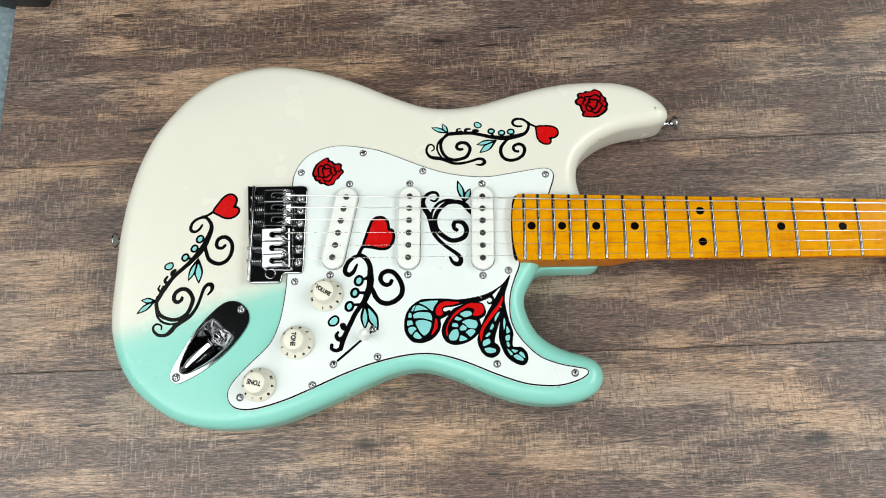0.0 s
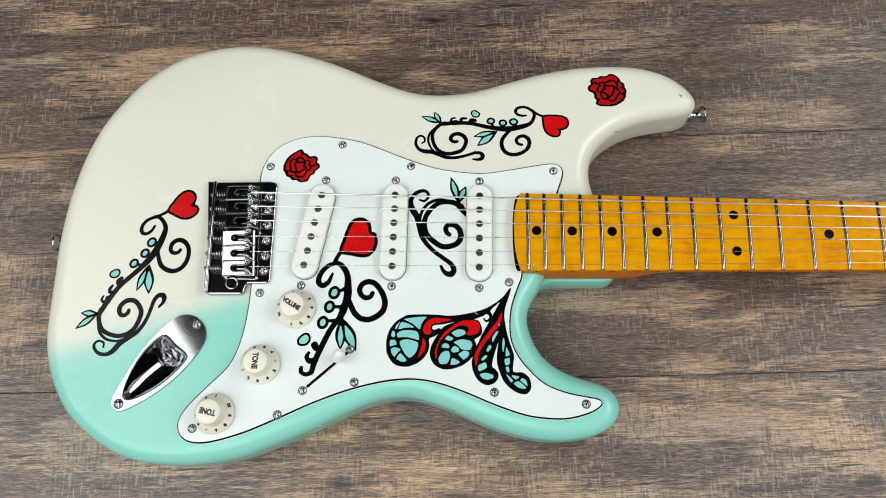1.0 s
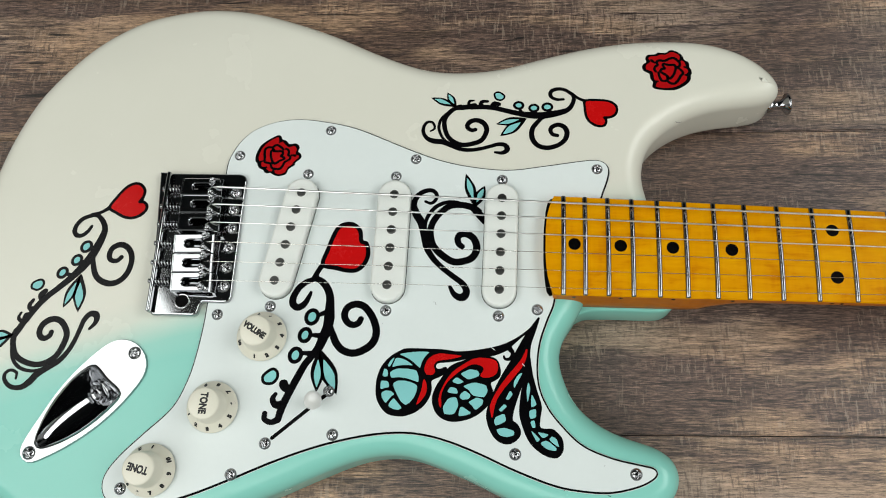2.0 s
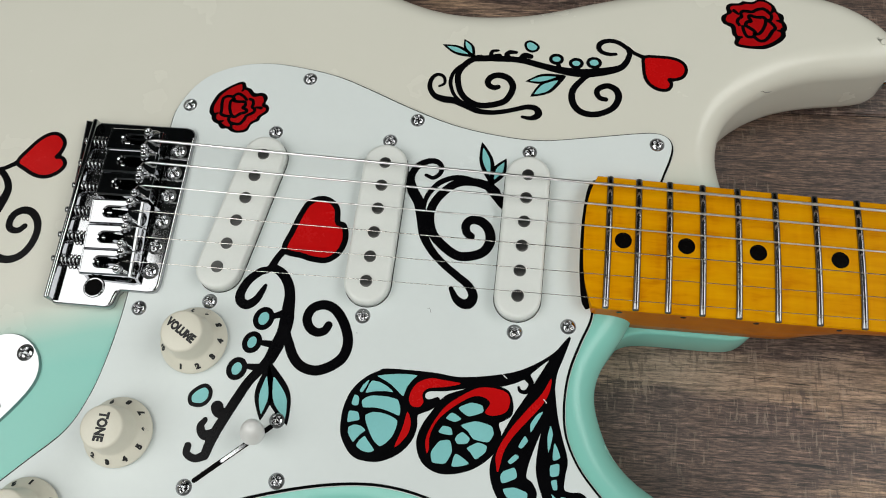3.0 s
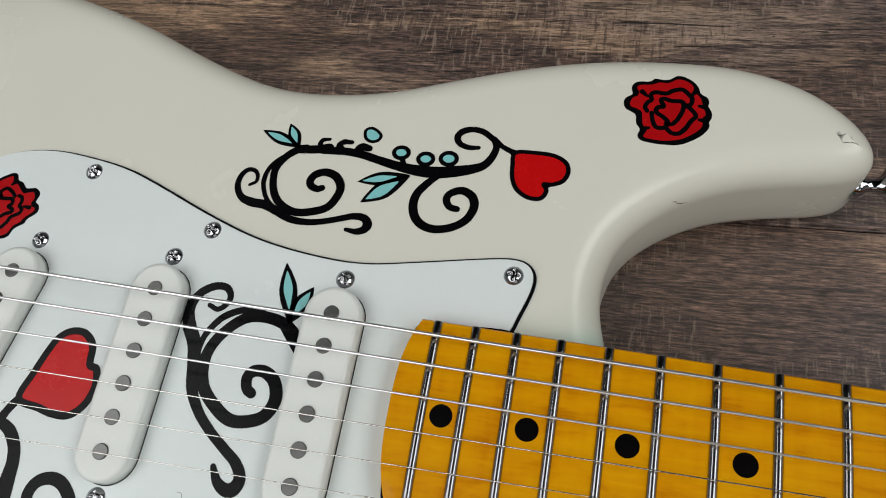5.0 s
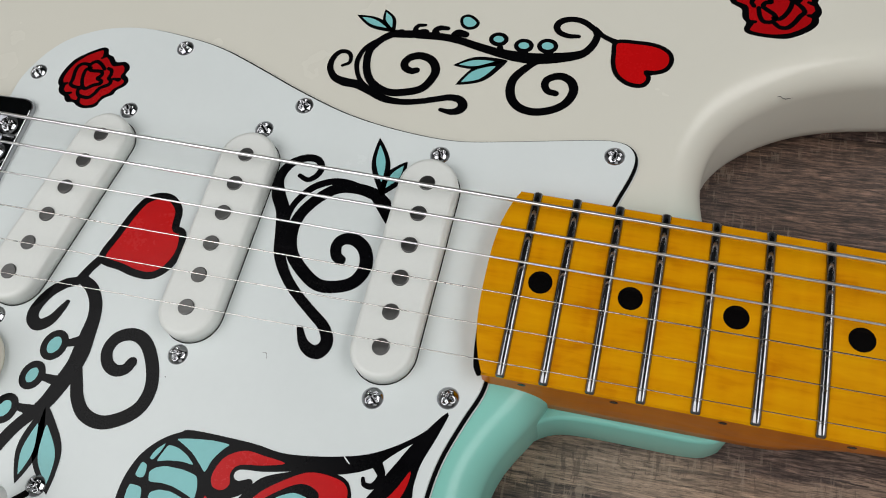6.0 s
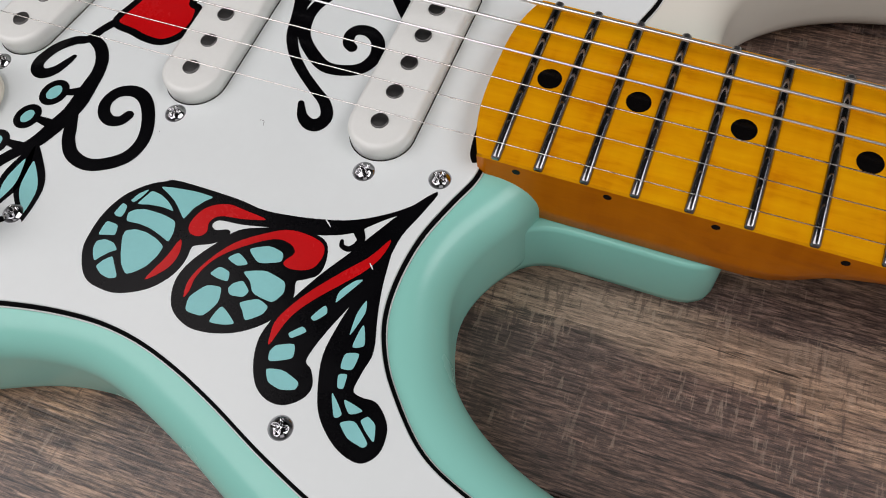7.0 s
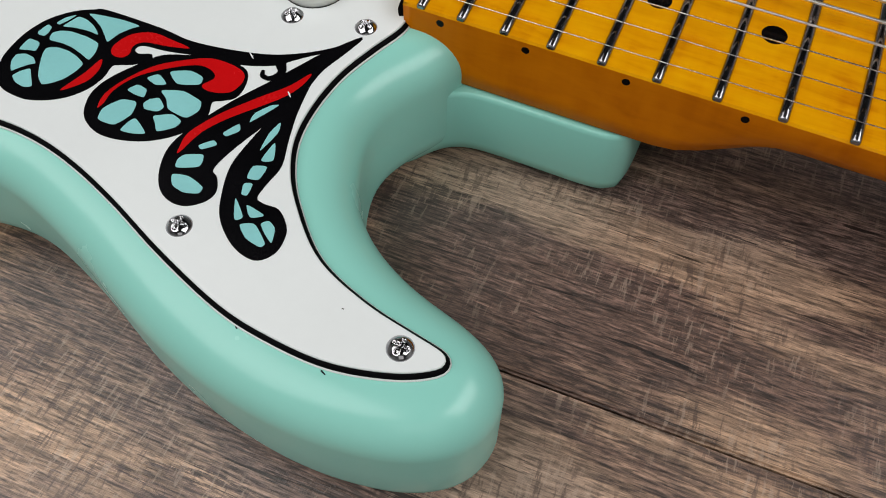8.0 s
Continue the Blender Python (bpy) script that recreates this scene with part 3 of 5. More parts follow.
neck = part("neck", neck_mesh(), MAPLE, guitar, "amber-tinted glossy maple neck with black dots")
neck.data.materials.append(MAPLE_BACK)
gap_line = even(curve_through([(216, 28.8), (196, 29.0), (186.8, 28.6), (184.0, 24), (182.6, 12), (182.3, 0), (182.6, -12), (184.0, -24), (186.2, -27.0), (188.5, -26.0), (216, -18), (216, 20)], True, 6), 90)
part("pocket_edge", solid(gap_line, [(0, 46.5), (0, GT + 0.05)]), PLY_BLACK, guitar, "dark gap round the neck heel")
for nfret in range(1, 22):
    x = fret_x(nfret)
    bm = bmesh.new()
    h, c = neck_half(x) - 0.5, neck_y(x)
    prof = [(-1.35, -0.4), (-1.35, 0.1), (-1.1, 0.62), (-0.6, 1.0), (0, 1.15), (0.6, 1.0), (1.1, 0.62), (1.35, 0.1), (1.35, -0.4)]
    rows = []
    # rounded ends: the profile shrinks over the last half millimetre
    steps = [(-1, -0.45, 0.35), (-1, -0.25, 0.75), (-1, 0.1, 0.96)] + [(-1 + 2 * k / 14, 0, 1.0) for k in range(1, 14)] + [(1, -0.1, 0.96), (1, 0.25, 0.75), (1, 0.45, 0.35)]
    for u, shift, size in steps:
        y = c + u * h
        rows.append([bm.verts.new(((x + dx * (0.4 + 0.6 * size)) * MM, (y + shift) * MM, (board_z(x, y) + (dz * size if dz > 0 else dz)) * MM)) for dx, dz in prof])
    for a, b in zip(rows, rows[1:]):
        for i in range(len(prof)):
            j = (i + 1) % len(prof)
            bm.faces.new((a[i], a[j], b[j], b[i]))
    bm.faces.new(rows[0])
    bm.faces.new(rows[-1][::-1])
    part("fret", bm, NICKEL, neck, "shiny nickel fret wire" if nfret == 1 else "")
for nfret in (3, 5, 7, 9, 12, 15, 17, 19, 21):
    x = (fret_x(nfret) + fret_x(nfret - 1)) / 2
    for dy in ((13.0, -12.8) if nfret == 12 else (0,)):
        y = neck_y(x) + dy
        d = part("inlay_dot", turned([(3.3, -1), (3.3, 0.05)], 28), DOT, neck)
        lean = math.degrees(math.atan2(board_z(x, y + 2) - board_z(x, y - 2), 4))
        d.matrix_basis = pose(x * MM, y * MM, (board_z(x, y) + 0.04) * MM, lean, 0, 0)
    for off in ((-2.5, 2.5) if nfret == 12 else (0,)):
        d = part("side_dot", lathe(bmesh.new(), [(1.1, -1), (1.1, 0.08)], 16, pose(0, 0, 0, 90, 0, 0)), DOT, neck)
        d.location = ((x + off) * MM, (neck_y(x) - neck_half(x)) * MM, (board_z(x, neck_y(x) - neck_half(x)) - 3.2) * MM)

# ---- bridge ----
bridge = part("bridge", solid(even(np.array([(-34, 38.5), (-26.1, 37.8), (12.1, 38.2), (14.6, 37.4), (16, 35.3), (15.6, -33.6), (14.7, -35.8), (12.3, -36.6), (0.3, -36.6), (-1.1, -38), (-2, -42.9), (-3.6, -44.2), (-26.5, -44.3), (-27.4, -42.9)]), 160),
              [(0.5, 45.2), (0, 45.6), (0, 49.0), (0.4, 49.5), (1.0, 49.7)]), CHROME, guitar, "polished chrome vibrato bridge")
BZ = 49.7
wall = bmesh.new()
box(wall, (-28.4, -43.6, 45.5), (-26.2, 37.2, 54.2), 0.9)
part("rear_flange", wall, CHROME, bridge)
part("arm_socket", lathe(bmesh.new(), [(4.4, 0), (4.4, 0.2), (4.1, 0.4), (3.6, 0.4), (3.3, 0.2)], 32, pose(-10.7 * MM, -36.4 * MM, BZ * MM)), CHROME, bridge)
part("arm_hole", lathe(bmesh.new(), [(3.4, 0), (3.4, 0.25)], 28, pose(-10.7 * MM, -36.4 * MM, BZ * MM)), HOLE, bridge)
STRING_Y = [26.9, 16.6, 6.1, -5.1, -16.1, -26.6]
NUT_Y = [11.5, 5.4, -1.3, -7.9, -14.3, -21.0]


def saddle_mesh():
    """A bent-steel saddle with a long slot; its string line is y 0, its break at x 0."""
    bm = bmesh.new()
    w = 5.2
    outer = [(-20, -w), (2.2, -w), (2.2, w), (-20, w)]
    slot = turned_plan(stadium(11.0, 4.3, 8), -8.8, 0, 90)
    o = even(np.array(outer, float), 64)
    s = even(slot, 64)
    s = s[::-1] if np.sum(s[:, 0] * np.roll(s[:, 1], -1) - np.roll(s[:, 0], -1) * s[:, 1]) < 0 else s
    ang = lambda p, cx: np.arctan2(p[:, 1], p[:, 0] - cx)
    o = o[np.argsort(ang(o, -9.2))]
    s = s[np.argsort(ang(s, -9.5))]

    def top(x):
        return 6.6 - max(0, x + 1.0) ** 1.5 * 0.55

    def loop(p, dz):
        return [bm.verts.new((x * MM, y * MM, (top(x) + dz) * MM)) for x, y in p]

    inner = o.copy()
    inner[:, 0] = np.clip(o[:, 0], -19.4, 1.6)
    inner[:, 1] = np.clip(o[:, 1], -w + 0.6, w - 0.6)
    wide = s + outward(s) * 0.5
    a, a2, b2, b, c, d = loop(o, -0.6), loop(inner, 0), loop(wide, 0), loop(s, -0.5), loop(s, -3.0), loop(o, -2.4)
    for p, q in ((a, a2), (a2, b2), (b2, b), (b, c), (d, a)):
        for i in range(64):
            j = (i + 1) % 64
            bm.faces.new((p[i], p[j], q[j], q[i]))
    lip = box(bmesh.new(), (0.6, -w, -0.6), (2.2, w, 5.0), 0.3)
    me = bpy.data.meshes.new("lip")
    lip.to_mesh(me)
    lip.free()
    bm.from_mesh(me)
    bpy.data.meshes.remove(me)
    back = box(bmesh.new(), (-20.6, -w, 0.4), (-18.9, w, 6.1), 0.3)
    me = bpy.data.meshes.new("back")
    back.to_mesh(me)
    back.free()
    bm.from_mesh(me)
    bpy.data.meshes.remove(me)
    return bm


def spring_mesh():
    bm = bmesh.new()
    turns, pts = 6, []
    for k in range(turns * 10 + 1):
        a = 2 * math.pi * k / 10
        pts.append((-31.5 + 10.0 * k / (turns * 10), 2.1 * math.cos(a), 2.1 * math.sin(a)))
    return tube(bm, pts, 0.33, 5)


def set_screw():
    return turned([(1.75, -6), (1.75, 0.4), (1.5, 0.75), (1.0, 0.85), (0.9, 0.2), (0.1, 0.2)], 18)


sad = spr = hs = bolt = msc = None
for i, y in enumerate(STRING_Y):
    lift = 0.0 + (0.1, 0.4, 0.5, 0.5, 0.3, 0.0)[i]
    fx = (2.8, 3.6, 3.9, 3.1, 3.6, 4.3)[i]
    at = pose(fx * MM, y * MM, (BZ + 0.9 + lift) * MM, *((-2.0, -2.0, 0) if i < 3 else (7.0, -6.0, 0)))
    if sad is None:
        sad = part("saddle", saddle_mesh(), CHROME, bridge, "bent chrome saddle with a long slot", False)
        sad.matrix_basis = at
        spr = part("spring", spring_mesh(), CHROME, bridge)
        hs = part("height_screw", set_screw(), CHROME, bridge)
        bolt = part("intonation_screw", tube(bmesh.new(), [(-38, 0, 0), (-36.4, 0, 0), (-36.3, 0, 0), (-18, 0, 0)], [1.4, 1.4, 1.0, 1.0], 12), CHROME, bridge)
        msc = part("mounting_screw", screw_mesh(3.6, 1.9), CHROME, bridge)
        spr.location = (6.2 * MM, y * MM, 52.4 * MM)
        bolt.location = (8.4 * MM, y * MM, 52.4 * MM)
        hs.location = ((fx - 3.4) * MM, (y + 3.7) * MM, (BZ + 8.0 + lift) * MM)
        msc.matrix_basis = pose(10.7 * MM, (y - 0.2 - 0.15 * i) * MM, BZ * MM, 0, 0, 20)
    else:
        shared("saddle", sad, at, bridge)
        shared("spring", spr, pose(6.2 * MM, y * MM, 52.4 * MM), bridge)
        shared("intonation_screw", bolt, pose(8.4 * MM, y * MM, 52.4 * MM), bridge)
        shared("height_screw", hs, pose((fx - 3.4) * MM, (y + 3.7) * MM, (BZ + 8.0 + lift) * MM), bridge)
        shared("mounting_screw", msc, pose(10.7 * MM, (y - 0.2 - 0.15 * i) * MM, BZ * MM, 0, 0, 20 + 37 * i), bridge)
    shared("height_screw", hs, pose((fx - 3.4) * MM, (y - 3.7) * MM, (BZ + 8.0 + lift) * MM), bridge)

# ---- strings ----
for i, dia in enumerate((1.17, 0.91, 0.66, 0.43, 0.33, 0.28)):
    y0 = STRING_Y[i]
    y1 = NUT_Y[i]
    fx = (2.8, 3.6, 3.9, 3.1, 3.6, 4.3)[i]
    z0, z1 = 57.5 + (0.1, 0.4, 0.5, 0.4, 0.2, -0.1)[i], (56.6, 56.6, 56.6, 56.4, 56.2, 56.0)[i]
    pts = [(fx - 6.5, y0, z0 - 5), (fx - 3.5, y0, z0 - 1.2), (fx, y0, z0)] + [(fx + (SCALE - fx) * u, y0 + (y1 - y0) * u, z0 + (z1 - z0) * u) for u in (0.1, 0.3, 0.6, 1.0)]
    part("string", tube(bmesh.new(), pts, dia / 2, 8), STEEL if i > 2 else WOUND, guitar, "thin steel string" if i > 2 else "wound steel string")

# ---- jack plate ----
plate_line = jack_plan(even(curve_through([(42, 0), (40.5, 7), (36, 12.5), (28, 15.6), (12, 16.6), (-5, 15.2), (-22, 11.2), (-35, 7.6), (-40.5, 4.4), (-42, 0), (-40.5, -4.4), (-35, -7.6), (-22, -12.4), (-5, -16.2), (12, -17.2), (28, -15.6), (36, -12.5), (40.5, -7)], True), 64))


def jack_mesh():
    bm = bmesh.new()
    e = np.array([math.cos(radians(49.2)), math.sin(radians(49.2))])
    cen = np.array([-57.3, -91.6])

    def ordered(p):
        q = (p - np.array([-60.2, -95.5]))
        return p[np.argsort(np.arctan2(q[:, 1], q[:, 0]))]

    line, cup = ordered(plate_line), ordered(CUP)
    nl = outward(line)

    loops = []
    for p, base in ((line, TOP - 0.4), (line, TOP + 0.2), (line - nl * 0.5, TOP + 0.8)):
        loops.append([bm.verts.new((x * MM, y * MM, (base if base < TOP + 0.5 else base + 0.6) * MM)) for x, y in p])
    for k in (0.5, 1.0):
        q = line - nl * 0.5 + (cup + outward(cup) * 1.2 - (line - nl * 0.5)) * k
        loops.append([bm.verts.new((x * MM, y * MM, (TOP + 1.4) * MM)) for x, y in q])
    # raised lip, then a trough that deepens towards the sloping end wall
    e2 = np.array([-e[1], e[0]])
    uv = np.stack([(cup - cen) @ e, (cup - cen) @ e2], 1)
    end_wall = uv[:, 0] > 13.6
    spine = np.stack([np.clip(uv[:, 0], -26, 2.9), np.where(end_wall, uv[:, 1] * 0.62, uv[:, 1] * 0.12)], 1)
    for k in (-0.05, 0.0, 0.05, 0.14, 0.28, 0.45, 0.62, 0.8, 1.0):
        q = uv + (spine - uv) * max(k, 0) + (outward(uv) * 0.5 if k < 0 else 0)
        row = []
        for n_, (u, v) in enumerate(q):
            floor_z = -1.2 - 12.6 * min(1, max(0, (u + 28) / 31)) if not end_wall[n_] else -13.8
            z = 2.6 if k < 0 else 2.3 if k == 0 else floor_z * (k if end_wall[n_] else 1 - (1 - k) ** 2.4) + 1.6 * (1 - k)
            p = cen + e * u + e2 * v
            row.append(bm.verts.new((p[0] * MM, p[1] * MM, (TOP + z) * MM)))
        loops.append(row)
    for a, b in zip(loops, loops[1:]):
        for i in range(64):
            j = (i + 1) % 64
            bm.faces.new((a[i], a[j], b[j], b[i]))
    bm.faces.new(loops[-1])
    for ring in (loops[1], loops[2], loops[4], loops[5]):
        for i in range(64):
            bm.edges.get((ring[i - 1], ring[i])).smooth = False
    for a, b in zip(loops[5:], loops[6:]):
        for i in range(64):
            if end_wall[i] != end_wall[i - 1]:
                side = bm.edges.get((a[i if end_wall[i] else i - 1], b[i if end_wall[i] else i - 1]))
                side.smooth = False
    return bm


jack = part("jack_plate", jack_mesh(), CHROME, guitar, "polished chrome boat-shaped socket plate")
tilt = pose(-51.4 * MM, -84.8 * MM, 39.2 * MM, 0, 0, 49.2) @ pose(0, 0, 0, 0, -46, 0)
part("washer", lathe(bmesh.new(), [(6.6, -0.5), (6.6, 0.4), (6.3, 0.7), (5.0, 0.7)], 32, tilt), CHROME, jack)
part("jack_nut", lathe(bmesh.new(), [(6.0, 0.5), (6.0, 1.9), (5.4, 2.5), (4.3, 2.6)], 6, tilt), CHROME, jack, "", False)
part("barrel", lathe(bmesh.new(), [(4.3, 2.0), (4.3, 3.4), (3.9, 3.8), (3.2, 3.7), (3.1, 1.0)], 28, tilt), CHROME, jack)
part("jack_hole", lathe(bmesh.new(), [(3.2, 1.4), (3.2, 2.6)], 24, tilt), HOLE, jack)
for x, y in ((-33.4, -64.8), (-80.4, -118.5)):
    shared("screw", msc, pose(x * MM, y * MM, (TOP + 1.2) * MM, 0, 0, x), jack)

# ---- knobs ----


def words(name, text, size, m, parent, material=PRINT):
    cu = bpy.data.curves.new(name, "FONT")
    cu.body, cu.size, cu.align_x, cu.align_y, cu.extrude, cu.offset = text, size * MM, "CENTER", "CENTER", 0.00002, 0.00028
    tmp = bpy.data.objects.new(name, cu)
    me = bpy.data.meshes.new_from_object(tmp)
    bpy.data.objects.remove(tmp)
    me.materials.clear()
    me.materials.append(material)
    ob = new(name, me)
    ob.parent = parent
    ob.matrix_basis = m
    return ob


def knob(x, y, word, word_turn, one_turn):
    bm = bmesh.new()
    prof = [(13.2, 48.3), (13.3, 49.2), (12.9, 49.9), (10.0, 52.8), (9.2, 53.4), (8.9, 54.4), (8.2, 62.5), (7.9, 63.4), (7.2, 63.8), (3, 63.9), (0.3, 63.9)]
    lathe(bm, prof, 72)
    ob = part("knob", bm, IVORY, guitar, "aged ivory plastic " + word.lower() + " knob")
    ob.location = (x * MM, y * MM, 0)
    words("lettering", word, 4.3 if len(word) > 4 else 5.0, pose(0, 0, 63.95 * MM, 0, 0, word_turn) @ Matrix.Diagonal((0.78, 1, 1, 1)), ob)
    for k in range(1, 11):
        a = one_turn + (k - 1) * 33.5
        m = pose(0, 0, 0, 0, 0, a) @ pose(11.5 * MM, 0, 51.45 * MM, 0, 45, 0) @ pose(0, 0, 0, 0, 0, 90)
        words("numeral", str(k), 3.0, m, ob)
    return ob


knob(34.5, -54.0, "VOLUME", -31, -100)
knob(12.9, -91.9, "TONE", -92, -158)
knob(-15.1, -124.6, "TONE", 168, -275)

# ---- selector switch ----
switch = part("selector_switch", solid(turned_plan(stadium(36, 1.9, 6), 58.0, -94.9, -48.5), [(0, GT - 0.5), (0, GT + 0.08)]), HOLE, guitar, "five-way switch with a white tip in a black slot")
part("lever", tube(bmesh.new(), [(62.6, -90.8, 44), (65.1, -88.6, 51), (67.1, -86.9, 58)], [1.1, 1.1, 1.0], 10), CHROME, switch)
part("contact_strip", solid(turned_plan(stadium(17, 1.25, 6), 60.2, -92.9, -48.5), [(0, GT - 0.2), (0, GT + 0.16)]), CHROME, switch)
tip = [(2.4, 0), (3.9, 0.8), (4.5, 3), (4.4, 5.5), (3.8, 8.5), (3.1, 11.0), (2.2, 12.4), (0.9, 13.0)]
part("switch_tip", lathe(bmesh.new(), tip, 28, pose(65.5 * MM, -88.2 * MM, 52.0 * MM, 0, 14, 40)), WHITE, switch)

# ---- strap buttons ----
for (x, y, z), turn in (((317.6, 101.6, 22), 8), ((-140.2, 1.0, 22), 180)):
    prof = [(4.0, -2), (4.0, 1), (2.6, 3), (2.4, 6.5), (4.2, 9), (6.3, 10.2), (6.6, 11.0), (6.0, 11.8), (2.0, 12.4)]
    b = part("strap_button", lathe(bmesh.new(), prof, 28, pose(0, 0, 0, 0, 90, 0)), CHROME, guitar, "small flared chrome strap button")
    b.matrix_basis = pose(x * MM, y * MM, z * MM, 0, 0, turn)

# ---- stickers ----


def fill(bm, line, z):
    """A thin flat patch with the outline, its face at height z."""
    low = [bm.verts.new((x * MM, y * MM, (z - 0.12) * MM)) for x, y in line]
    top = [bm.verts.new((x * MM, y * MM, z * MM)) for x, y in line]
    n = len(line)
    for i in range(n):
        j = (i + 1) % n
        bm.faces.new((low[i], low[j], top[j], top[i]))
    bm.faces.new(top)


def stroke(bm, pts, widths, z, place):
    """A brush line through pts whose width runs through widths (mm), with round ends."""
    p = curve_through(pts, False, 7)
    widths = [1.15 * v for v in widths]
    w = np.interp(np.linspace(0, 1, len(p)), np.linspace(0, 1, len(widths)), widths) / 2
    t = np.gradient(p, axis=0)
    t /= np.maximum(np.hypot(*t.T), 1e-9)[:, None]
    n = np.c_[-t[:, 1], t[:, 0]]
    left, right = p + n * w[:, None], p - n * w[:, None]

    def cap(c, d, r):
        a0 = math.atan2(d[1], d[0])
        return [(c[0] + r * math.cos(a0 + a), c[1] + r * math.sin(a0 + a)) for a in np.linspace(-1.1, 1.1, 5)]

    a, b = place(left), place(right)
    va = [bm.verts.new((x * MM, y * MM, z * MM)) for x, y in a]
    vb = [bm.verts.new((x * MM, y * MM, z * MM)) for x, y in b]
    for i in range(len(p) - 1):
        bm.faces.new((va[i], vb[i], vb[i + 1], va[i + 1]))
    e0 = [bm.verts.new((x * MM, y * MM, z * MM)) for x, y in place(cap(p[0], -t[0], w[0]))]
    e1 = [bm.verts.new((x * MM, y * MM, z * MM)) for x, y in place(cap(p[-1], t[-1], w[-1]))]
    bm.faces.new([va[0]] + e0 + [vb[0]])
    bm.faces.new([vb[-1]] + e1 + [va[-1]])


def leaf_line(base, tip, width):
    b, t = np.array(base, float), np.array(tip, float)
    d = t - b
    n = np.array([-d[1], d[0]]) / np.hypot(*d)
    prof = [(0, 0.12), (0.18, 0.55), (0.42, 0.98), (0.62, 1.0), (0.84, 0.55), (1.0, 0.06)]
    side = [b + d * u + n * width / 2 * w for u, w in prof] + [b + d * u - n * width / 2 * w for u, w in prof[::-1]]
    return curve_through(side, True, 4)


def cut_corners(pts, rounds):
    """A polygon with its corners rounded off a little."""
    p = np.array(pts, float)
    for k in range(rounds):
        q = np.roll(p, -1, 0)
        c = 0.15 if k == 0 else 0.25
        p = np.stack([p * (1 - c) + q * c, p * c + q * (1 - c)], 1).reshape(-1, 2)
    return p


def swollen(pts, by):
    """A small polygon grown about its middle by about that many mm."""
    p = np.array(pts, float)
    c = p.mean(0)
    return c + (p - c) * (1 + by / np.hypot(*(p - c).T).mean())


def shrunk(line, by):
    return line - outward(line) * by


HEART = [(7.9, -4.5), (14.5, -4.0), (20.5, -4.5), (24.5, -6.6), (25.7, -9.9), (24.4, -13.2), (21.2, -14.8), (18.3, -15.0), (19.4, -17.2), (18.6, -19.6), (16.5, -20.5), (13.2, -19.9), (10.0, -17.6), (8.2, -14.0), (7.6, -9.0)]
HEART_GUARD = [(6.6, -4.3), (12.7, -3.9), (18.7, -3.9), (22.3, -4.5), (24.6, -6.5), (25.4, -9.6), (23.8, -12.9), (20.0, -14.9), (19.6, -17.2), (16.0, -19.2), (11.8, -19.2), (8.5, -17.2), (7.2, -13.5), (6.9, -9.7)]
VINE = {}
VINE["heart_stem"] = ([(0, 0), (2.9, -2.3), (6.1, -3.9), (8.7, -5.0)], (1.7, 1.3, 1.4, 2.0))
VINE["curl"] = ([(0.6, -0.6), (-3.8, 2.5), (-7.9, 3.2), (-11.3, 2.0), (-12.5, -0.4), (-11.2, -2.7), (-8.1, -3.8), (-4.8, -3.6)], (1.5, 1.6, 1.6, 1.8, 1.7, 1.5, 1.4, 1.1))
VINE["stem"] = ([(0.2, -0.2), (1.2, -2.9), (0.2, -6.8), (-1.9, -9.9), (-5.1, -11.6), (-10.7, -13.1), (-17.3, -14.2), (-24.1, -14.1), (-31.4, -13.0), (-39.0, -11.2), (-44.1, -9.9), (-50.2, -9.2), (-58.6, -9.4)], (1.6, 1.7, 1.9, 2.1, 2.5, 3.0, 3.2, 3.0, 2.4, 2.2, 2.2, 2.2, 2.2))
VINE["low_spiral"] = ([(-12.6, -14.4), (-16.5, -15.4), (-19.9, -18.6), (-22.7, -22.7), (-23.2, -27.1), (-21.7, -31.3), (-18.4, -34.0), (-13.8, -34.7), (-8.6, -33.2), (-4.7, -30.1), (-3.0, -25.7), (-4.0, -22.1), (-6.9, -20.2), (-9.6, -20.4), (-12.0, -22.0), (-12.4, -24.2), (-11.0, -26.3), (-8.5, -26.9)], (1.2, 2.0, 2.2, 2.1, 2.0, 2.2, 2.0, 1.8, 1.6))
VINE["bump_a"] = ([(-58.6, -9.1), (-59.9, -7.3), (-59.3, -5.5), (-56.9, -5.0)], (1.8, 1.4, 1.2, 0.8))
VINE["bump_b"] = ([(-52.0, -8.9), (-53.0, -7.0), (-51.6, -5.6), (-48.9, -5.5)], (2.2, 1.6, 1.6, 1.2))
VINE["bump_c"] = ([(-45.4, -9.6), (-46.0, -8.0), (-44.7, -6.9), (-42.3, -7.3)], (2.2, 2.0, 2.2, 1.8))
VINE["berry_stem_a"] = ([(-30.2, -9.6), (-29.2, -13.0)], (1.2, 1.8))
VINE["berry_stem_b"] = ([(-21.4, -11.4), (-20.3, -14.2)], (1.2, 1.8))
VINE["berry_stem_c"] = ([(-13.2, -10.6), (-11.7, -13.4)], (1.2, 1.8))
VINE_GUARD = {}
VINE_GUARD["heart_stem"] = ([(0.6, -3.2), (3.5, -3.5), (6.3, -4.3), (8.9, -5.6)], (1.8, 1.6, 1.7, 2.4))
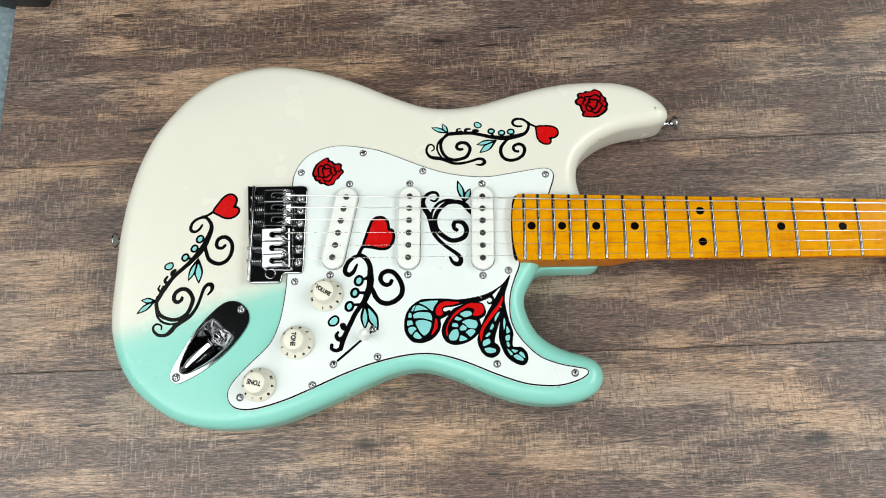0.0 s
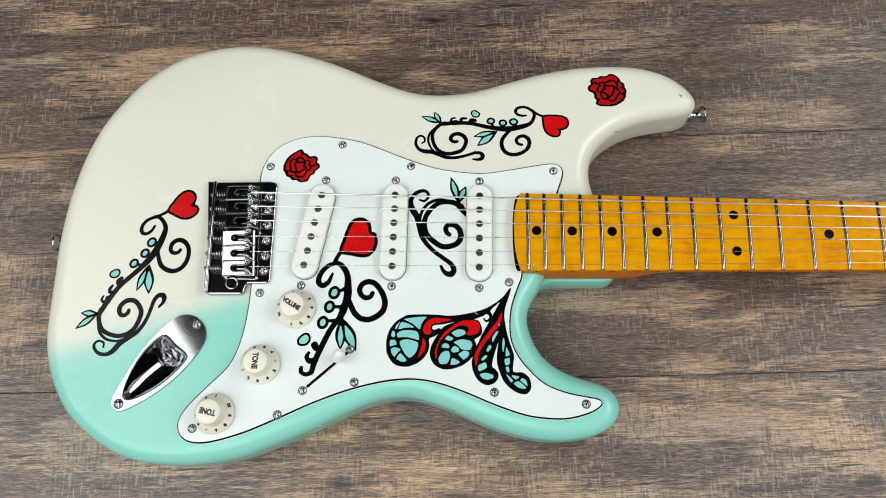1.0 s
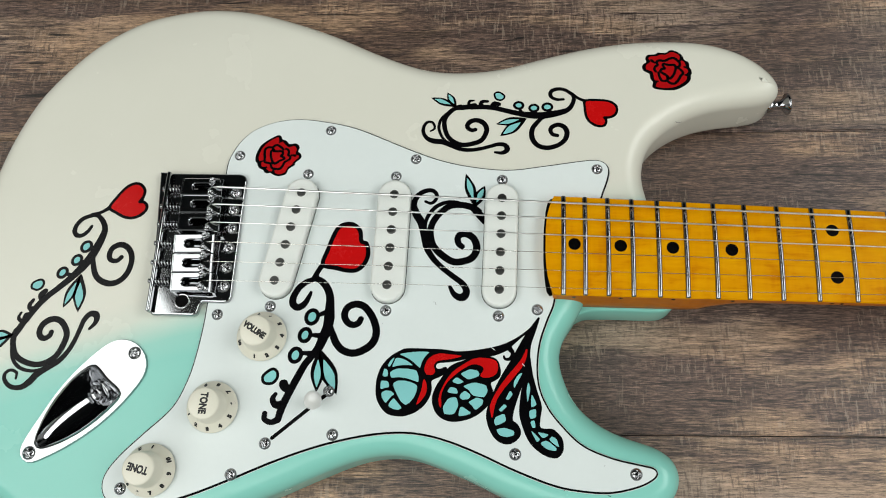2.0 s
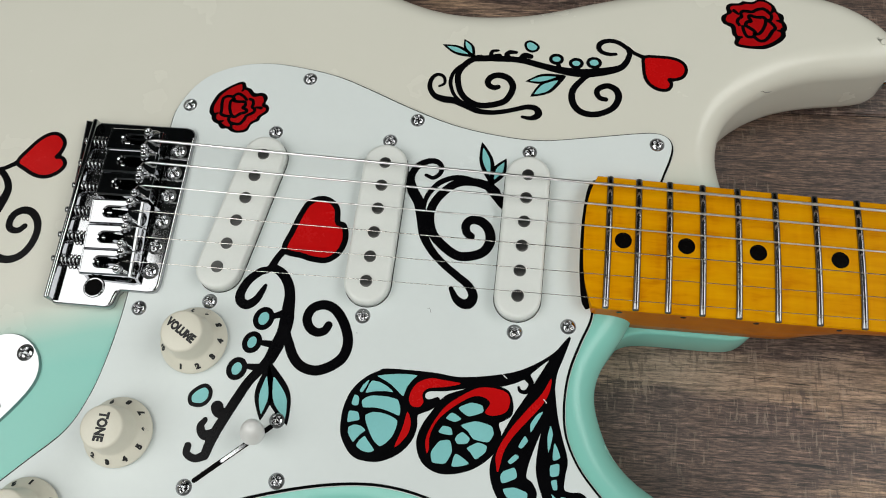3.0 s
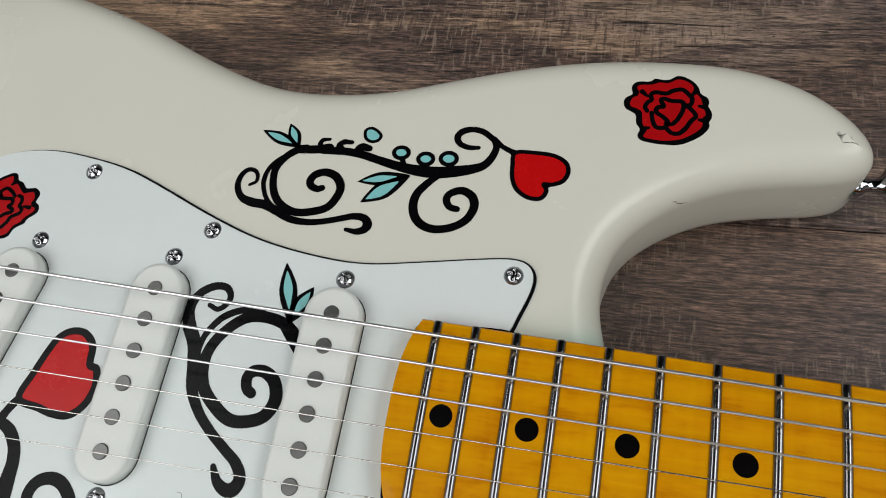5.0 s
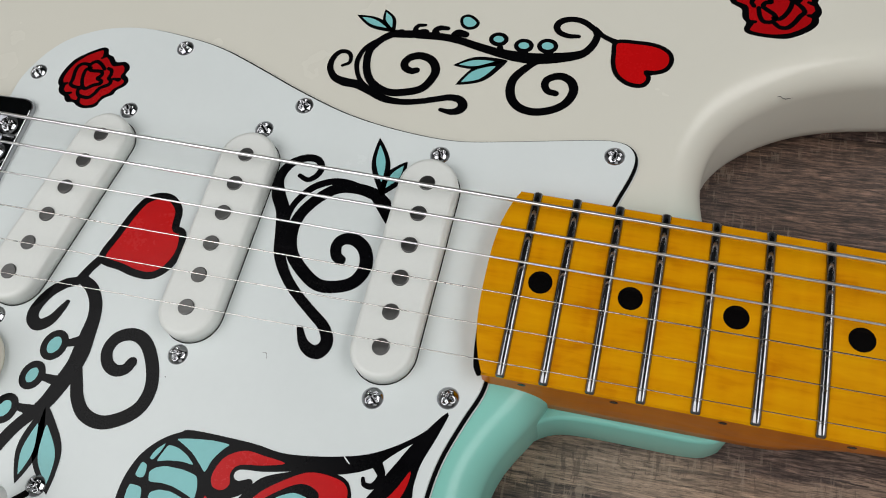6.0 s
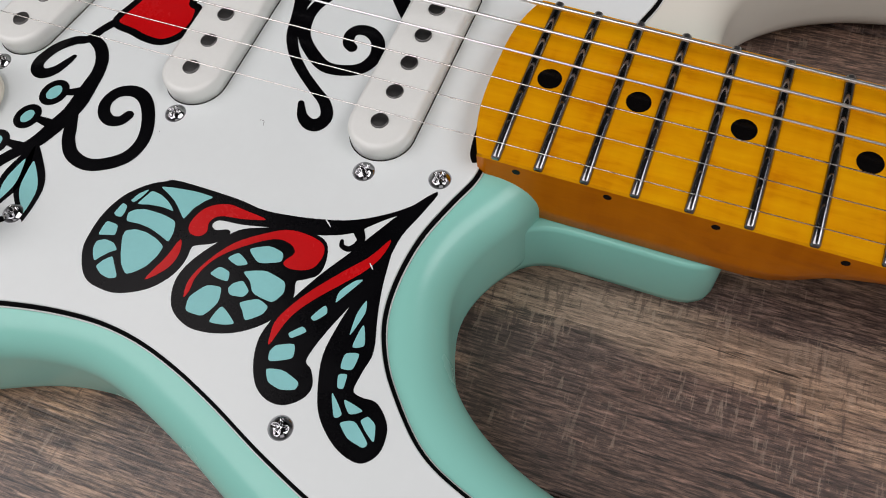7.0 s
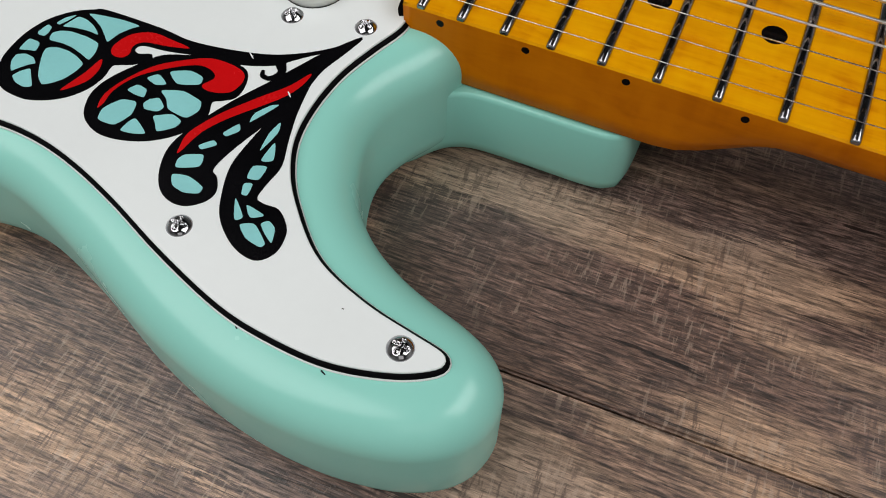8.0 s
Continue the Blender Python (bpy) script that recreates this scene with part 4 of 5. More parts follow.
VINE_GUARD["curl"] = ([(1.0, -3.8), (-0.6, -2.6), (-2.1, -0.8), (-5.6, 1.1), (-9.7, 1.5), (-11.9, 0.4), (-12.2, -1.8), (-10.0, -3.5), (-6.8, -4.0), (-5.2, -4.1)], (1.5, 1.7, 1.9, 2.0, 2.2, 2.2, 2.0, 1.4, 0.9))
VINE_GUARD["stem"] = ([(0.6, -3.4), (-0.1, -6.9), (-2.2, -9.9), (-5.1, -11.9), (-8.4, -13.1), (-12.2, -14.4), (-15.6, -15.1), (-19.8, -15.1), (-23.9, -14.9), (-27.1, -13.9), (-31.6, -12.4), (-37.0, -11.6), (-41.8, -11.0), (-48.3, -10.4), (-53.5, -10.7)], (1.8, 2.2, 2.3, 2.4, 2.8, 3.2, 3.0, 3.0, 2.6, 2.1, 2.1, 2.2, 2.2, 2.3, 2.0))
VINE_GUARD["low_spiral"] = ([(-13.5, -14.9), (-15.3, -15.9), (-17.9, -18.1), (-20.4, -20.5), (-22.1, -23.8), (-21.8, -27.9), (-19.2, -31.3), (-15.6, -33.4), (-11.7, -33.2), (-8.3, -31.2), (-5.3, -28.0), (-3.8, -24.9), (-4.1, -21.9), (-6.2, -19.6), (-9.2, -19.4), (-11.4, -21.2), (-11.9, -23.7), (-10.7, -25.5), (-8.8, -25.9)], (1.6, 2.2, 2.2, 2.3, 2.2, 2.2, 2.1, 2.0, 1.8))
VINE_GUARD["bump_a"] = ([(-53.5, -10.7), (-55.2, -8.6), (-54.9, -6.0), (-53.0, -5.3)], (2.0, 1.6, 1.6, 1.6))
VINE_GUARD["bump_b"] = ([(-47.8, -10.3), (-48.8, -7.8), (-47.2, -6.0), (-45.2, -6.3)], (2.6, 2.0, 1.7, 1.2))
VINE_GUARD["bump_c"] = ([(-41.6, -10.8), (-41.9, -8.8), (-40.9, -7.7)], (2.4, 2.4, 2.8))
VINE_GUARD["berry_stem_a"] = ([(-27.8, -10.2), (-27.0, -13.2)], (1.2, 1.8))
VINE_GUARD["berry_stem_b"] = ([(-20.4, -10.8), (-19.6, -14.2)], (1.2, 1.8))
VINE_GUARD["berry_stem_c"] = ([(-12.4, -10.4), (-10.6, -12.6)], (1.2, 1.8))
TAIL = {}
TAIL["stem_end"] = ([(-56.5, -8.4), (-60.5, -9.3), (-67.5, -10.0)], (2.6, 2.4, 2.2))
TAIL["big_spiral"] = ([(-64.5, -9.2), (-67.6, -10.2), (-71.1, -13.2), (-73.6, -17.7), (-73.4, -23.0), (-71.5, -28.1), (-68.1, -31.6), (-62.8, -33.6), (-57.0, -32.8), (-52.2, -30.7), (-49.7, -26.6), (-49.2, -22.7), (-51.4, -19.2), (-55.3, -17.8), (-58.7, -18.8), (-60.3, -21.2), (-59.6, -23.3), (-57.3, -24.3), (-55.6, -23.8)], (2.2, 2.0, 1.9, 2.0, 2.1, 2.1, 2.2, 2.1, 1.9, 1.7))
TAIL["outer_line"] = ([(-66.5, -10.0), (-72.2, -13.3), (-75.6, -17.3), (-76.8, -22.0), (-76.1, -25.9), (-74.1, -29.7), (-70.9, -32.6), (-65.4, -35.2)], (1.6, 1.0, 1.2, 1.3, 1.2, 1.1, 1.4, 1.6))
TAIL["base_line"] = ([(-81.5, -25.1), (-79.4, -23.6), (-79.6, -21.0), (-81.2, -19.4), (-83.7, -19.6), (-85.5, -22.2), (-85.6, -26.2), (-83.2, -29.9), (-79.1, -31.5), (-74.1, -32.0), (-69.4, -33.9), (-63.9, -36.3), (-57.9, -36.8), (-52.2, -35.9), (-46.7, -34.3), (-42.4, -33.0), (-38.8, -33.3), (-37.2, -35.3), (-37.9, -37.3), (-40.5, -38.4), (-44.1, -38.0)], (0.8, 1.0, 1.1, 1.3, 1.5, 1.7, 2.4, 2.4, 2.0, 1.7, 1.6, 1.7, 2.0, 2.4, 1.8, 1.0))


def vine_sticker(x, y, turn, scale, base, head=True, tail=True):
    def place(p):
        return turned_plan(p, x, y, turn, scale)

    z = base + 0.10
    bold = 1.2 if base <= TOP else 1.1 if head else 1.26
    ink = bmesh.new()
    lines = dict((VINE_GUARD if base > TOP else VINE) if head else {})
    if tail:
        lines.update(TAIL)
    for k, (pts, widths) in enumerate(lines.values()):
        stroke(ink, pts, [w * bold for w in widths], z + 0.004 * k, place)
    patches = []
    if head:
        heart = curve_through(HEART_GUARD if base > TOP else HEART, True, 5)
        fill(ink, place(shrunk(heart, -0.9)), z + 0.05)
        patches.append(("heart", place(shrunk(heart, 0.8 if base > TOP else 0.6)), RED))
        for cx, cy, r in ((-29.5, -7.7, 2.7), (-21.3, -8.2, 2.6), (-14.0, -8.1, 2.8)) if base > TOP else ((-30.8, -7.9, 2.7), (-22.0, -9.5, 2.7), (-14.2, -8.7, 2.85)):
            ring = np.array([(cx + 1.22 * r * math.cos(a), cy + 1.05 * r * math.sin(a)) for a in np.linspace(0, 2 * math.pi, 24, endpoint=False)])
            fill(ink, place(ring), z + 0.055)
            patches.append(("berry", place(shrunk(ring, 1.5)), TEAL))
        drop = curve_through([(-45.0, -0.6), (-43.2, 0.7), (-41.0, 0.0), (-39.1, -1.9), (-39.8, -3.9), (-42.1, -4.6), (-44.3, -3.4)], True, 5)
        drop = drop + (2.2 if base > TOP else 0.0, 0.0)
        fill(ink, place(shrunk(drop, -0.5)), z + 0.055)
        patches.append(("drop", place(shrunk(drop, 0.6)), TEAL))
        for b, t, w in (((-25.2, -15.4), (-39.0, -20.0), 4.0), ((-24.8, -15.8), (-37.4, -27.0), 5.0)) if base > TOP else (((-27.0, -16.2), (-43.0, -20.0), 3.9), ((-26.5, -16.4), (-40.6, -27.2), 5.2)):
            line = leaf_line(b, np.array(t) * 1.03 - np.array(b) * 0.03, w + 0.9)
            fill(ink, place(line), z + 0.05)
            q = leaf_line(np.array(b) * 0.76 + np.array(t) * 0.24, np.array(b) * 0.08 + np.array(t) * 0.92, w - 1.6)
            patches.append(("leaf", place(q), TEAL))
    if tail:
        for b, t, w in (((-66.8, -9.0), (-81.4, -3.7), 3.7), ((-67.2, -9.6), (-72.4, -0.4), 3.6)):
            line = leaf_line(b, np.array(t) * 1.03 - np.array(b) * 0.03, w + 0.7)
            fill(ink, place(line), z + 0.05)
            q = leaf_line(np.array(b) * 0.74 + np.array(t) * 0.26, np.array(b) * 0.1 + np.array(t) * 0.9, w - 1.5)
            patches.append(("leaf", place(q), TEAL))
    ob = part("vine_sticker", ink, INK, guitar, "black scrolling vine sticker with red heart and teal leaves", False)
    for nm, line, mt in patches:
        bm = bmesh.new()
        fill(bm, line, z + 0.09)
        part(nm, bm, mt, ob, "", False)
    return ob


vine_sticker(198.3, 94.9, 0.4, 0.99, TOP)
vine_sticker(-70.9, 13.1, 57.8, 1.136, TOP)
vine_sticker(54.8, -20.1, 73.1, 1.4145, GT, True, False)
vine_sticker(205.7, -39.6, -53.3, 1.286, GT, False, True)

ROSE_OUT = [(-13.6, 0.3), (-13.1, 2.2), (-11.5, 3.4), (-11.0, 4.2), (-11.5, 6.0), (-11.0, 7.8), (-9.3, 8.9), (-5.8, 9.2), (-4.1, 10.4), (-1.7, 10.2), (0.6, 10.5), (2.8, 12.0), (5.1, 11.9), (8.1, 10.3), (9.9, 8.2), (10.9, 5.7), (13.0, 4.4), (13.6, 2.4), (13.4, 1.3), (14.6, -1.1), (14.7, -3.2), (14.0, -4.7), (14.1, -6.7), (12.5, -9.3), (9.3, -11.9), (5.0, -14.0), (-0.1, -14.3), (-4.1, -14.0), (-7.0, -13.3), (-8.1, -11.7), (-7.6, -9.2), (-8.9, -7.2), (-9.4, -4.0), (-11.3, -2.7), (-12.8, -1.8)]
ROSE_RED = [(-11.5, 0.5), (-10.8, 2.4), (-9.4, 3.3), (-8.9, 4.7), (-9.7, 6.5), (-8.6, 7.6), (-5.1, 8.0), (-2.8, 9.0), (0.1, 9.0), (2.9, 10.6), (5.5, 10.4), (7.9, 8.8), (8.9, 6.0), (10.7, 4.3), (11.4, 2.2), (12.1, 0.1), (12.7, -2.0), (11.9, -3.4), (11.8, -6.6), (9.7, -9.2), (5.4, -11.9), (0.4, -12.9), (-3.6, -12.7), (-6.2, -11.9), (-5.3, -9.3), (-6.8, -7.4), (-7.5, -2.8), (-9.6, -1.5), (-11.1, -0.9)]
ROSE_LINES = []
ROSE_LINES += [[(-5.8, -2.3), (-6.6, -0.9), (-6.0, 0.9), (-4.7, 2.1), (-5.1, 3.9), (-3.7, 5.1), (-0.2, 4.9), (2.0, 6.2), (4.9, 6.8), (7.3, 4.8), (8.2, 3.4), (7.7, 1.2), (5.8, 1.1), (5.1, 2.1)]]
ROSE_LINES += [[(-4.3, -2.9), (-3.8, -5.7), (-2.5, -8.1), (0.1, -8.1), (1.1, -6.0), (-0.2, -4.4), (-2.9, -2.4), (-2.4, -0.6), (-0.7, -0.1), (-1.6, 1.9), (-0.9, 2.9), (1.7, 2.2), (5.1, 2.1), (5.6, -0.4), (4.4, -4.0), (2.5, -6.5), (0.5, -6.4)]]
ROSE_LINES += [[(5.8, 1.1), (8.1, -0.5), (9.7, -2.9), (8.4, -4.8), (6.6, -8.0), (4.7, -9.9), (2.4, -9.8), (0.3, -7.8)]]
ROSE_LINES += [[(9.2, 6.6), (7.9, 4.6)], [(-8.0, 5.0), (-6.2, 3.4)], [(12.4, 0.6), (10.6, 1.0)], [(12.4, -4.4), (10.8, -4.2)], [(-6.6, -9.0), (-4.8, -8.6)]]


def rose_sticker(x, y, turn, scale, base):
    def place(p):
        return turned_plan(p, x, y, turn, scale)

    z = base + 0.10
    bm = bmesh.new()
    fill(bm, place(curve_through(ROSE_OUT, True, 4)), z)
    ob = part("rose_sticker", bm, INK, guitar, "red rose sticker with black outlines", False)
    bm = bmesh.new()
    fill(bm, place(curve_through(ROSE_RED, True, 4)), z + 0.05)
    part("petal_fill", bm, DEEP_RED, ob, "", False)
    bm = bmesh.new()
    for k, pts in enumerate(ROSE_LINES):
        stroke(bm, pts, (1.3, 1.4, 1.3) if k < 3 else (1.6, 0.9), z + 0.09 + 0.004 * k, place)
    part("petal_linework", bm, INK, ob, "", False)


rose_sticker(252.6, 112.6, 0, 1.0, TOP)
rose_sticker(32.9, 50.4, 218.1, 0.91, GT)

# paisley spray: black grounds, then the coloured cells on them
PAISLEY = []
PAISLEY.append([(180.3, -38.6), (175.6, -44.7), (169.1, -49.9), (161.9, -53.8), (154.1, -56.1), (145.7, -57.7), (138, -58.4), (129.3, -57.6), (112.1, -57.7), (108.4, -59.0), (105.3, -60.7), (102.4, -63.1), (99.7, -66.4), (98.0, -70.0), (96.9, -74.7), (96.8, -79.6), (97.3, -83.5), (99.1, -87.2), (101.6, -90.3), (104.3, -92.0), (107.9, -92.6), (112.0, -92.5), (116.2, -91.0), (120.0, -88.6), (122.7, -85.7), (124.6, -82.3), (125.4, -78.3), (125.1, -74.5), (126.2, -73.3), (129.9, -71.5), (132.9, -68.7), (132.2, -66.8), (128.9, -68), (127.1, -66.8), (128.4, -64.7), (134.8, -63.9), (141.5, -62.4), (147.6, -60.9), (154.5, -60.4), (159.2, -59), (162.3, -57.6), (165.1, -55.9), (167.1, -53.6), (170.7, -50.1), (174.6, -46.6)])
PAISLEY.append([(135, -66), (141.5, -63), (147.3, -60.9), (153.9, -60.5), (158.5, -61.9), (160.5, -66.4), (160.3, -70.6), (157.6, -72.9), (155.7, -74.4), (157, -78.5), (156.4, -82.5), (152.9, -87.5), (147.5, -91.6), (141, -93.9), (135.2, -94.2), (130.2, -92.1), (127.4, -88.6), (126.1, -83.4), (127.5, -77.7), (131.1, -71.4)])
PAISLEY.append([(180.3, -38.6), (178.7, -45.5), (176.1, -53.6), (175.5, -61.6), (174.3, -68.5), (171.5, -75.9), (169.3, -82.4), (167.7, -88.3), (167.3, -92.6), (169.5, -94.3), (171.4, -97.7), (170.7, -100.9), (167.5, -103.8), (163.7, -104.4), (159.7, -102.8), (156.5, -98.9), (154.4, -93.4), (154.3, -88.1), (156.8, -80.2), (161, -70.9), (165.8, -62.4), (170, -54.5), (173.7, -47.8)])
PAISLEY.append([(174.9, -54), (175.7, -59.7), (177.1, -68.6), (179.2, -76.6), (181.8, -84.9), (181.3, -90.2), (181.1, -95.3), (183.6, -96.4), (187.6, -96.4), (191.3, -99.5), (192.7, -102.8), (192.6, -106.9), (190.1, -110), (186.3, -110.1), (181.6, -108.1), (176.5, -103.7), (173.4, -98), (170.9, -89.8), (171.2, -81.2), (172.3, -72.1), (172.1, -64.3), (172.7, -58.2)])
TEAL_CELLS = []
TEAL_CELLS.append([(108.0, -60.8), (111.5, -60.0), (118.0, -59.1), (123.6, -59.1), (121.8, -60.8), (119.8, -63.9), (119.0, -67.7), (117.3, -66.2), (114.0, -63.5), (110.6, -61.8)])
TEAL_CELLS.append([(106.3, -62.8), (109.1, -63.0), (112.3, -64.3), (115.2, -66.5), (111.8, -66.2), (107.7, -66.7), (104.5, -67.7), (105.3, -65.4)])
TEAL_CELLS.append([(102.2, -67.2), (103.1, -64.8), (105.3, -62.5), (104.5, -65.1), (103.3, -67.4)])
TEAL_CELLS.append([(104.4, -73.3), (103.6, -70.8), (105.0, -69.4), (107.6, -68.4), (112.8, -68.3), (117.1, -69.0), (118.3, -72.1), (118.4, -75.1), (115.6, -74.1), (111.6, -73.0), (108.1, -72.8)])
TEAL_CELLS.append([(106.0, -78.0), (105.7, -76.0), (108.2, -74.7), (111.5, -74.6), (115.0, -75.4), (117.9, -76.8), (117.7, -79.6), (116.5, -83.1), (114.4, -85.6), (112.5, -86.9), (109.9, -84.9), (108.0, -81.9)])
TEAL_CELLS.append([(99.8, -72.1), (100.1, -70.4), (100.5, -68.8), (102.0, -69.2), (102.4, -71.1), (102.2, -72.5), (100.7, -72.7)])
TEAL_CELLS.append([(99.2, -79.3), (99.1, -76.7), (99.3, -75.0), (102.7, -75.1), (103.6, -78.0), (101.4, -78.5)])
TEAL_CELLS.append([(101.2, -85.0), (100.1, -83.2), (99.9, -81.1), (101.9, -80.0), (104.5, -80.2), (106.4, -81.7), (105.0, -82.7), (103.3, -84.8), (102.4, -86.3)])
TEAL_CELLS.append([(103.7, -87.6), (104.7, -85.5), (106.4, -83.7), (107.9, -85.5), (110.7, -88.5), (108.8, -89.5), (106.0, -89.1)])
TEAL_CELLS.append([(135.9, -74.2), (138.1, -71.7), (142, -73.9), (139.4, -75.3)])
TEAL_CELLS.append([(140, -69.9), (144.9, -67.4), (149.1, -68), (149.9, -70.6), (144.3, -72.9)])
TEAL_CELLS.append([(133.7, -79.6), (135.2, -77), (138.3, -77.5), (139.1, -80.1), (136.3, -80.1)])
TEAL_CELLS.append([(140.8, -80.1), (142.8, -78.6), (145.6, -80.7), (144.9, -82.6), (141.4, -83.2), (140.2, -81.7)])
TEAL_CELLS_LOW = []
TEAL_CELLS_LOW.append([(141.6, -76.3), (147.2, -74.1), (153.3, -75.3), (154.3, -78.2), (152.7, -81.6), (146.8, -80.9), (144.8, -78.1)])
TEAL_CELLS_LOW.append([(131.7, -87.1), (134.4, -82.8), (138.4, -82), (139.6, -86.1), (137.6, -90.7), (132.6, -90.8)])
TEAL_CELLS_LOW.append([(139.7, -91.6), (140.8, -86.3), (146.5, -89.8), (143.4, -91)])
TEAL_CELLS_LOW.append([(144.7, -84.3), (148.9, -81.8), (152.2, -82.9), (151.8, -85.2), (148.4, -88.2), (146.6, -85.9)])
TEAL_CELLS_LOW.append([(172.1, -68.2), (169, -74.3), (167.9, -76.4), (167.5, -73.2), (170, -69.3)])
TEAL_CELLS_LOW.append([(165.8, -77.6), (167.2, -79.6), (165, -82.5), (163.6, -81.9)])
TEAL_CELLS_LOW.append([(162.8, -84.7), (164.4, -85.7), (161.5, -88.5), (160.2, -87.6)])
TEAL_CELLS_LOW.append([(158.7, -91.4), (163, -89.4), (164.2, -93.1), (158.8, -95.7), (158, -93.3)])
TEAL_CELLS_LOW.append([(159.1, -97.5), (163.3, -96.5), (168.1, -97.9), (168.1, -99.9), (164.6, -101.1), (161.1, -100.4)])
TEAL_CELLS_END = []
TEAL_CELLS_END.append([(175, -72.9), (176.2, -76.3), (174.8, -83.7), (174.1, -77.3)])
TEAL_CELLS_END.append([(176.8, -78.7), (179.6, -84.4), (176.4, -85.9)])
TEAL_CELLS_END.append([(175.6, -87.6), (179.1, -86.4), (179.1, -90.8), (176.1, -91.5)])
TEAL_CELLS_END.append([(176.3, -93), (178.4, -92.2), (178.9, -95.8), (177.4, -96)])
TEAL_CELLS_END.append([(176.3, -96.9), (181.4, -101.5), (179.7, -103.1)])
TEAL_CELLS_END.append([(179.8, -97.9), (185.8, -99), (182.7, -101.1)])
TEAL_CELLS_END.append([(181.3, -103.5), (184.6, -101.8), (189.6, -105.7), (188.8, -107), (184.6, -106.2)])
TEAL_CELLS_END.append([(185.8, -101.4), (187.2, -99.9), (189.5, -101.1), (190.8, -105.1), (188.1, -103.4)])
RED_CELLS = []
RED_CELLS.append([(123.2, -62.7), (128.2, -59.8), (134.2, -60), (140.3, -60.7), (134.5, -62.5), (128.1, -63.7), (126.2, -66.2), (126.9, -69.1), (125.4, -71), (122.5, -70.7), (121.3, -67.7)])
RED_CELLS.append([(121.3, -73.4), (123, -76.9), (122.3, -81.8), (118.1, -86.7), (120.2, -79.3)])
RED_CELLS.append([(130.3, -87.6), (129.3, -82.9), (131.4, -76.3), (135.7, -69.5), (142.2, -64.4), (147.4, -61.6), (152.9, -61.2), (157.5, -62.2), (159.3, -64.7), (158.9, -68.6), (156.7, -70.7), (152.7, -71.6), (150.4, -70.5), (152, -67), (149.3, -65), (144.9, -65.3), (138.2, -69.9), (133.1, -75.2), (130.7, -81.2), (130.9, -85.7)])
RED_CELLS.append([(174.1, -55.6), (174, -60.1), (171.6, -65.6), (166.8, -71.8), (162.1, -77.8), (158.7, -83.9), (157.1, -91.6), (156.2, -89.6), (155.9, -84.9), (159.6, -77), (165.4, -68.8), (170.9, -61.8)])
bm = bmesh.new()
for k, pts in enumerate(PAISLEY):
    fill(bm, shrunk(curve_through(pts, True, 4), -0.2), GT + 0.10 + 0.006 * k)
stroke(bm, [(165.0, -55.6), (166.8, -58.4), (165.3, -61.3), (163, -61.4), (162.2, -60)], (2.6, 1.8, 1.5, 1.2, 0.9), GT + 0.13, np.array)
paisley = part("paisley_sticker", bm, INK, guitar, "black paisley spray sticker with teal and red cells", False)
for cells, nm, mt in ((TEAL_CELLS, "teal_cell", TEAL), (TEAL_CELLS_LOW, "teal_cell", TEAL), (TEAL_CELLS_END, "teal_cell", TEAL), (RED_CELLS, "red_cell", RED)):
    for pts in cells:
        bm = bmesh.new()
        fill(bm, curve_through(pts, True, 4) if mt is RED else cut_corners(swollen(pts, 0.15), 3), GT + 0.17)
        part(nm, bm, mt, paisley, "", False)

for a, b in (((155.7, -55.6), (157.6, -57.1)), ((171.8, -63.6), (173.1, -64.9))):
    bm = bmesh.new()
    stroke(bm, [a, b], (0.25, 0.35, 0.2), GT + 0.19, np.array)
    part("nick", bm, GUARD, paisley, "pale nick in the vinyl", False)

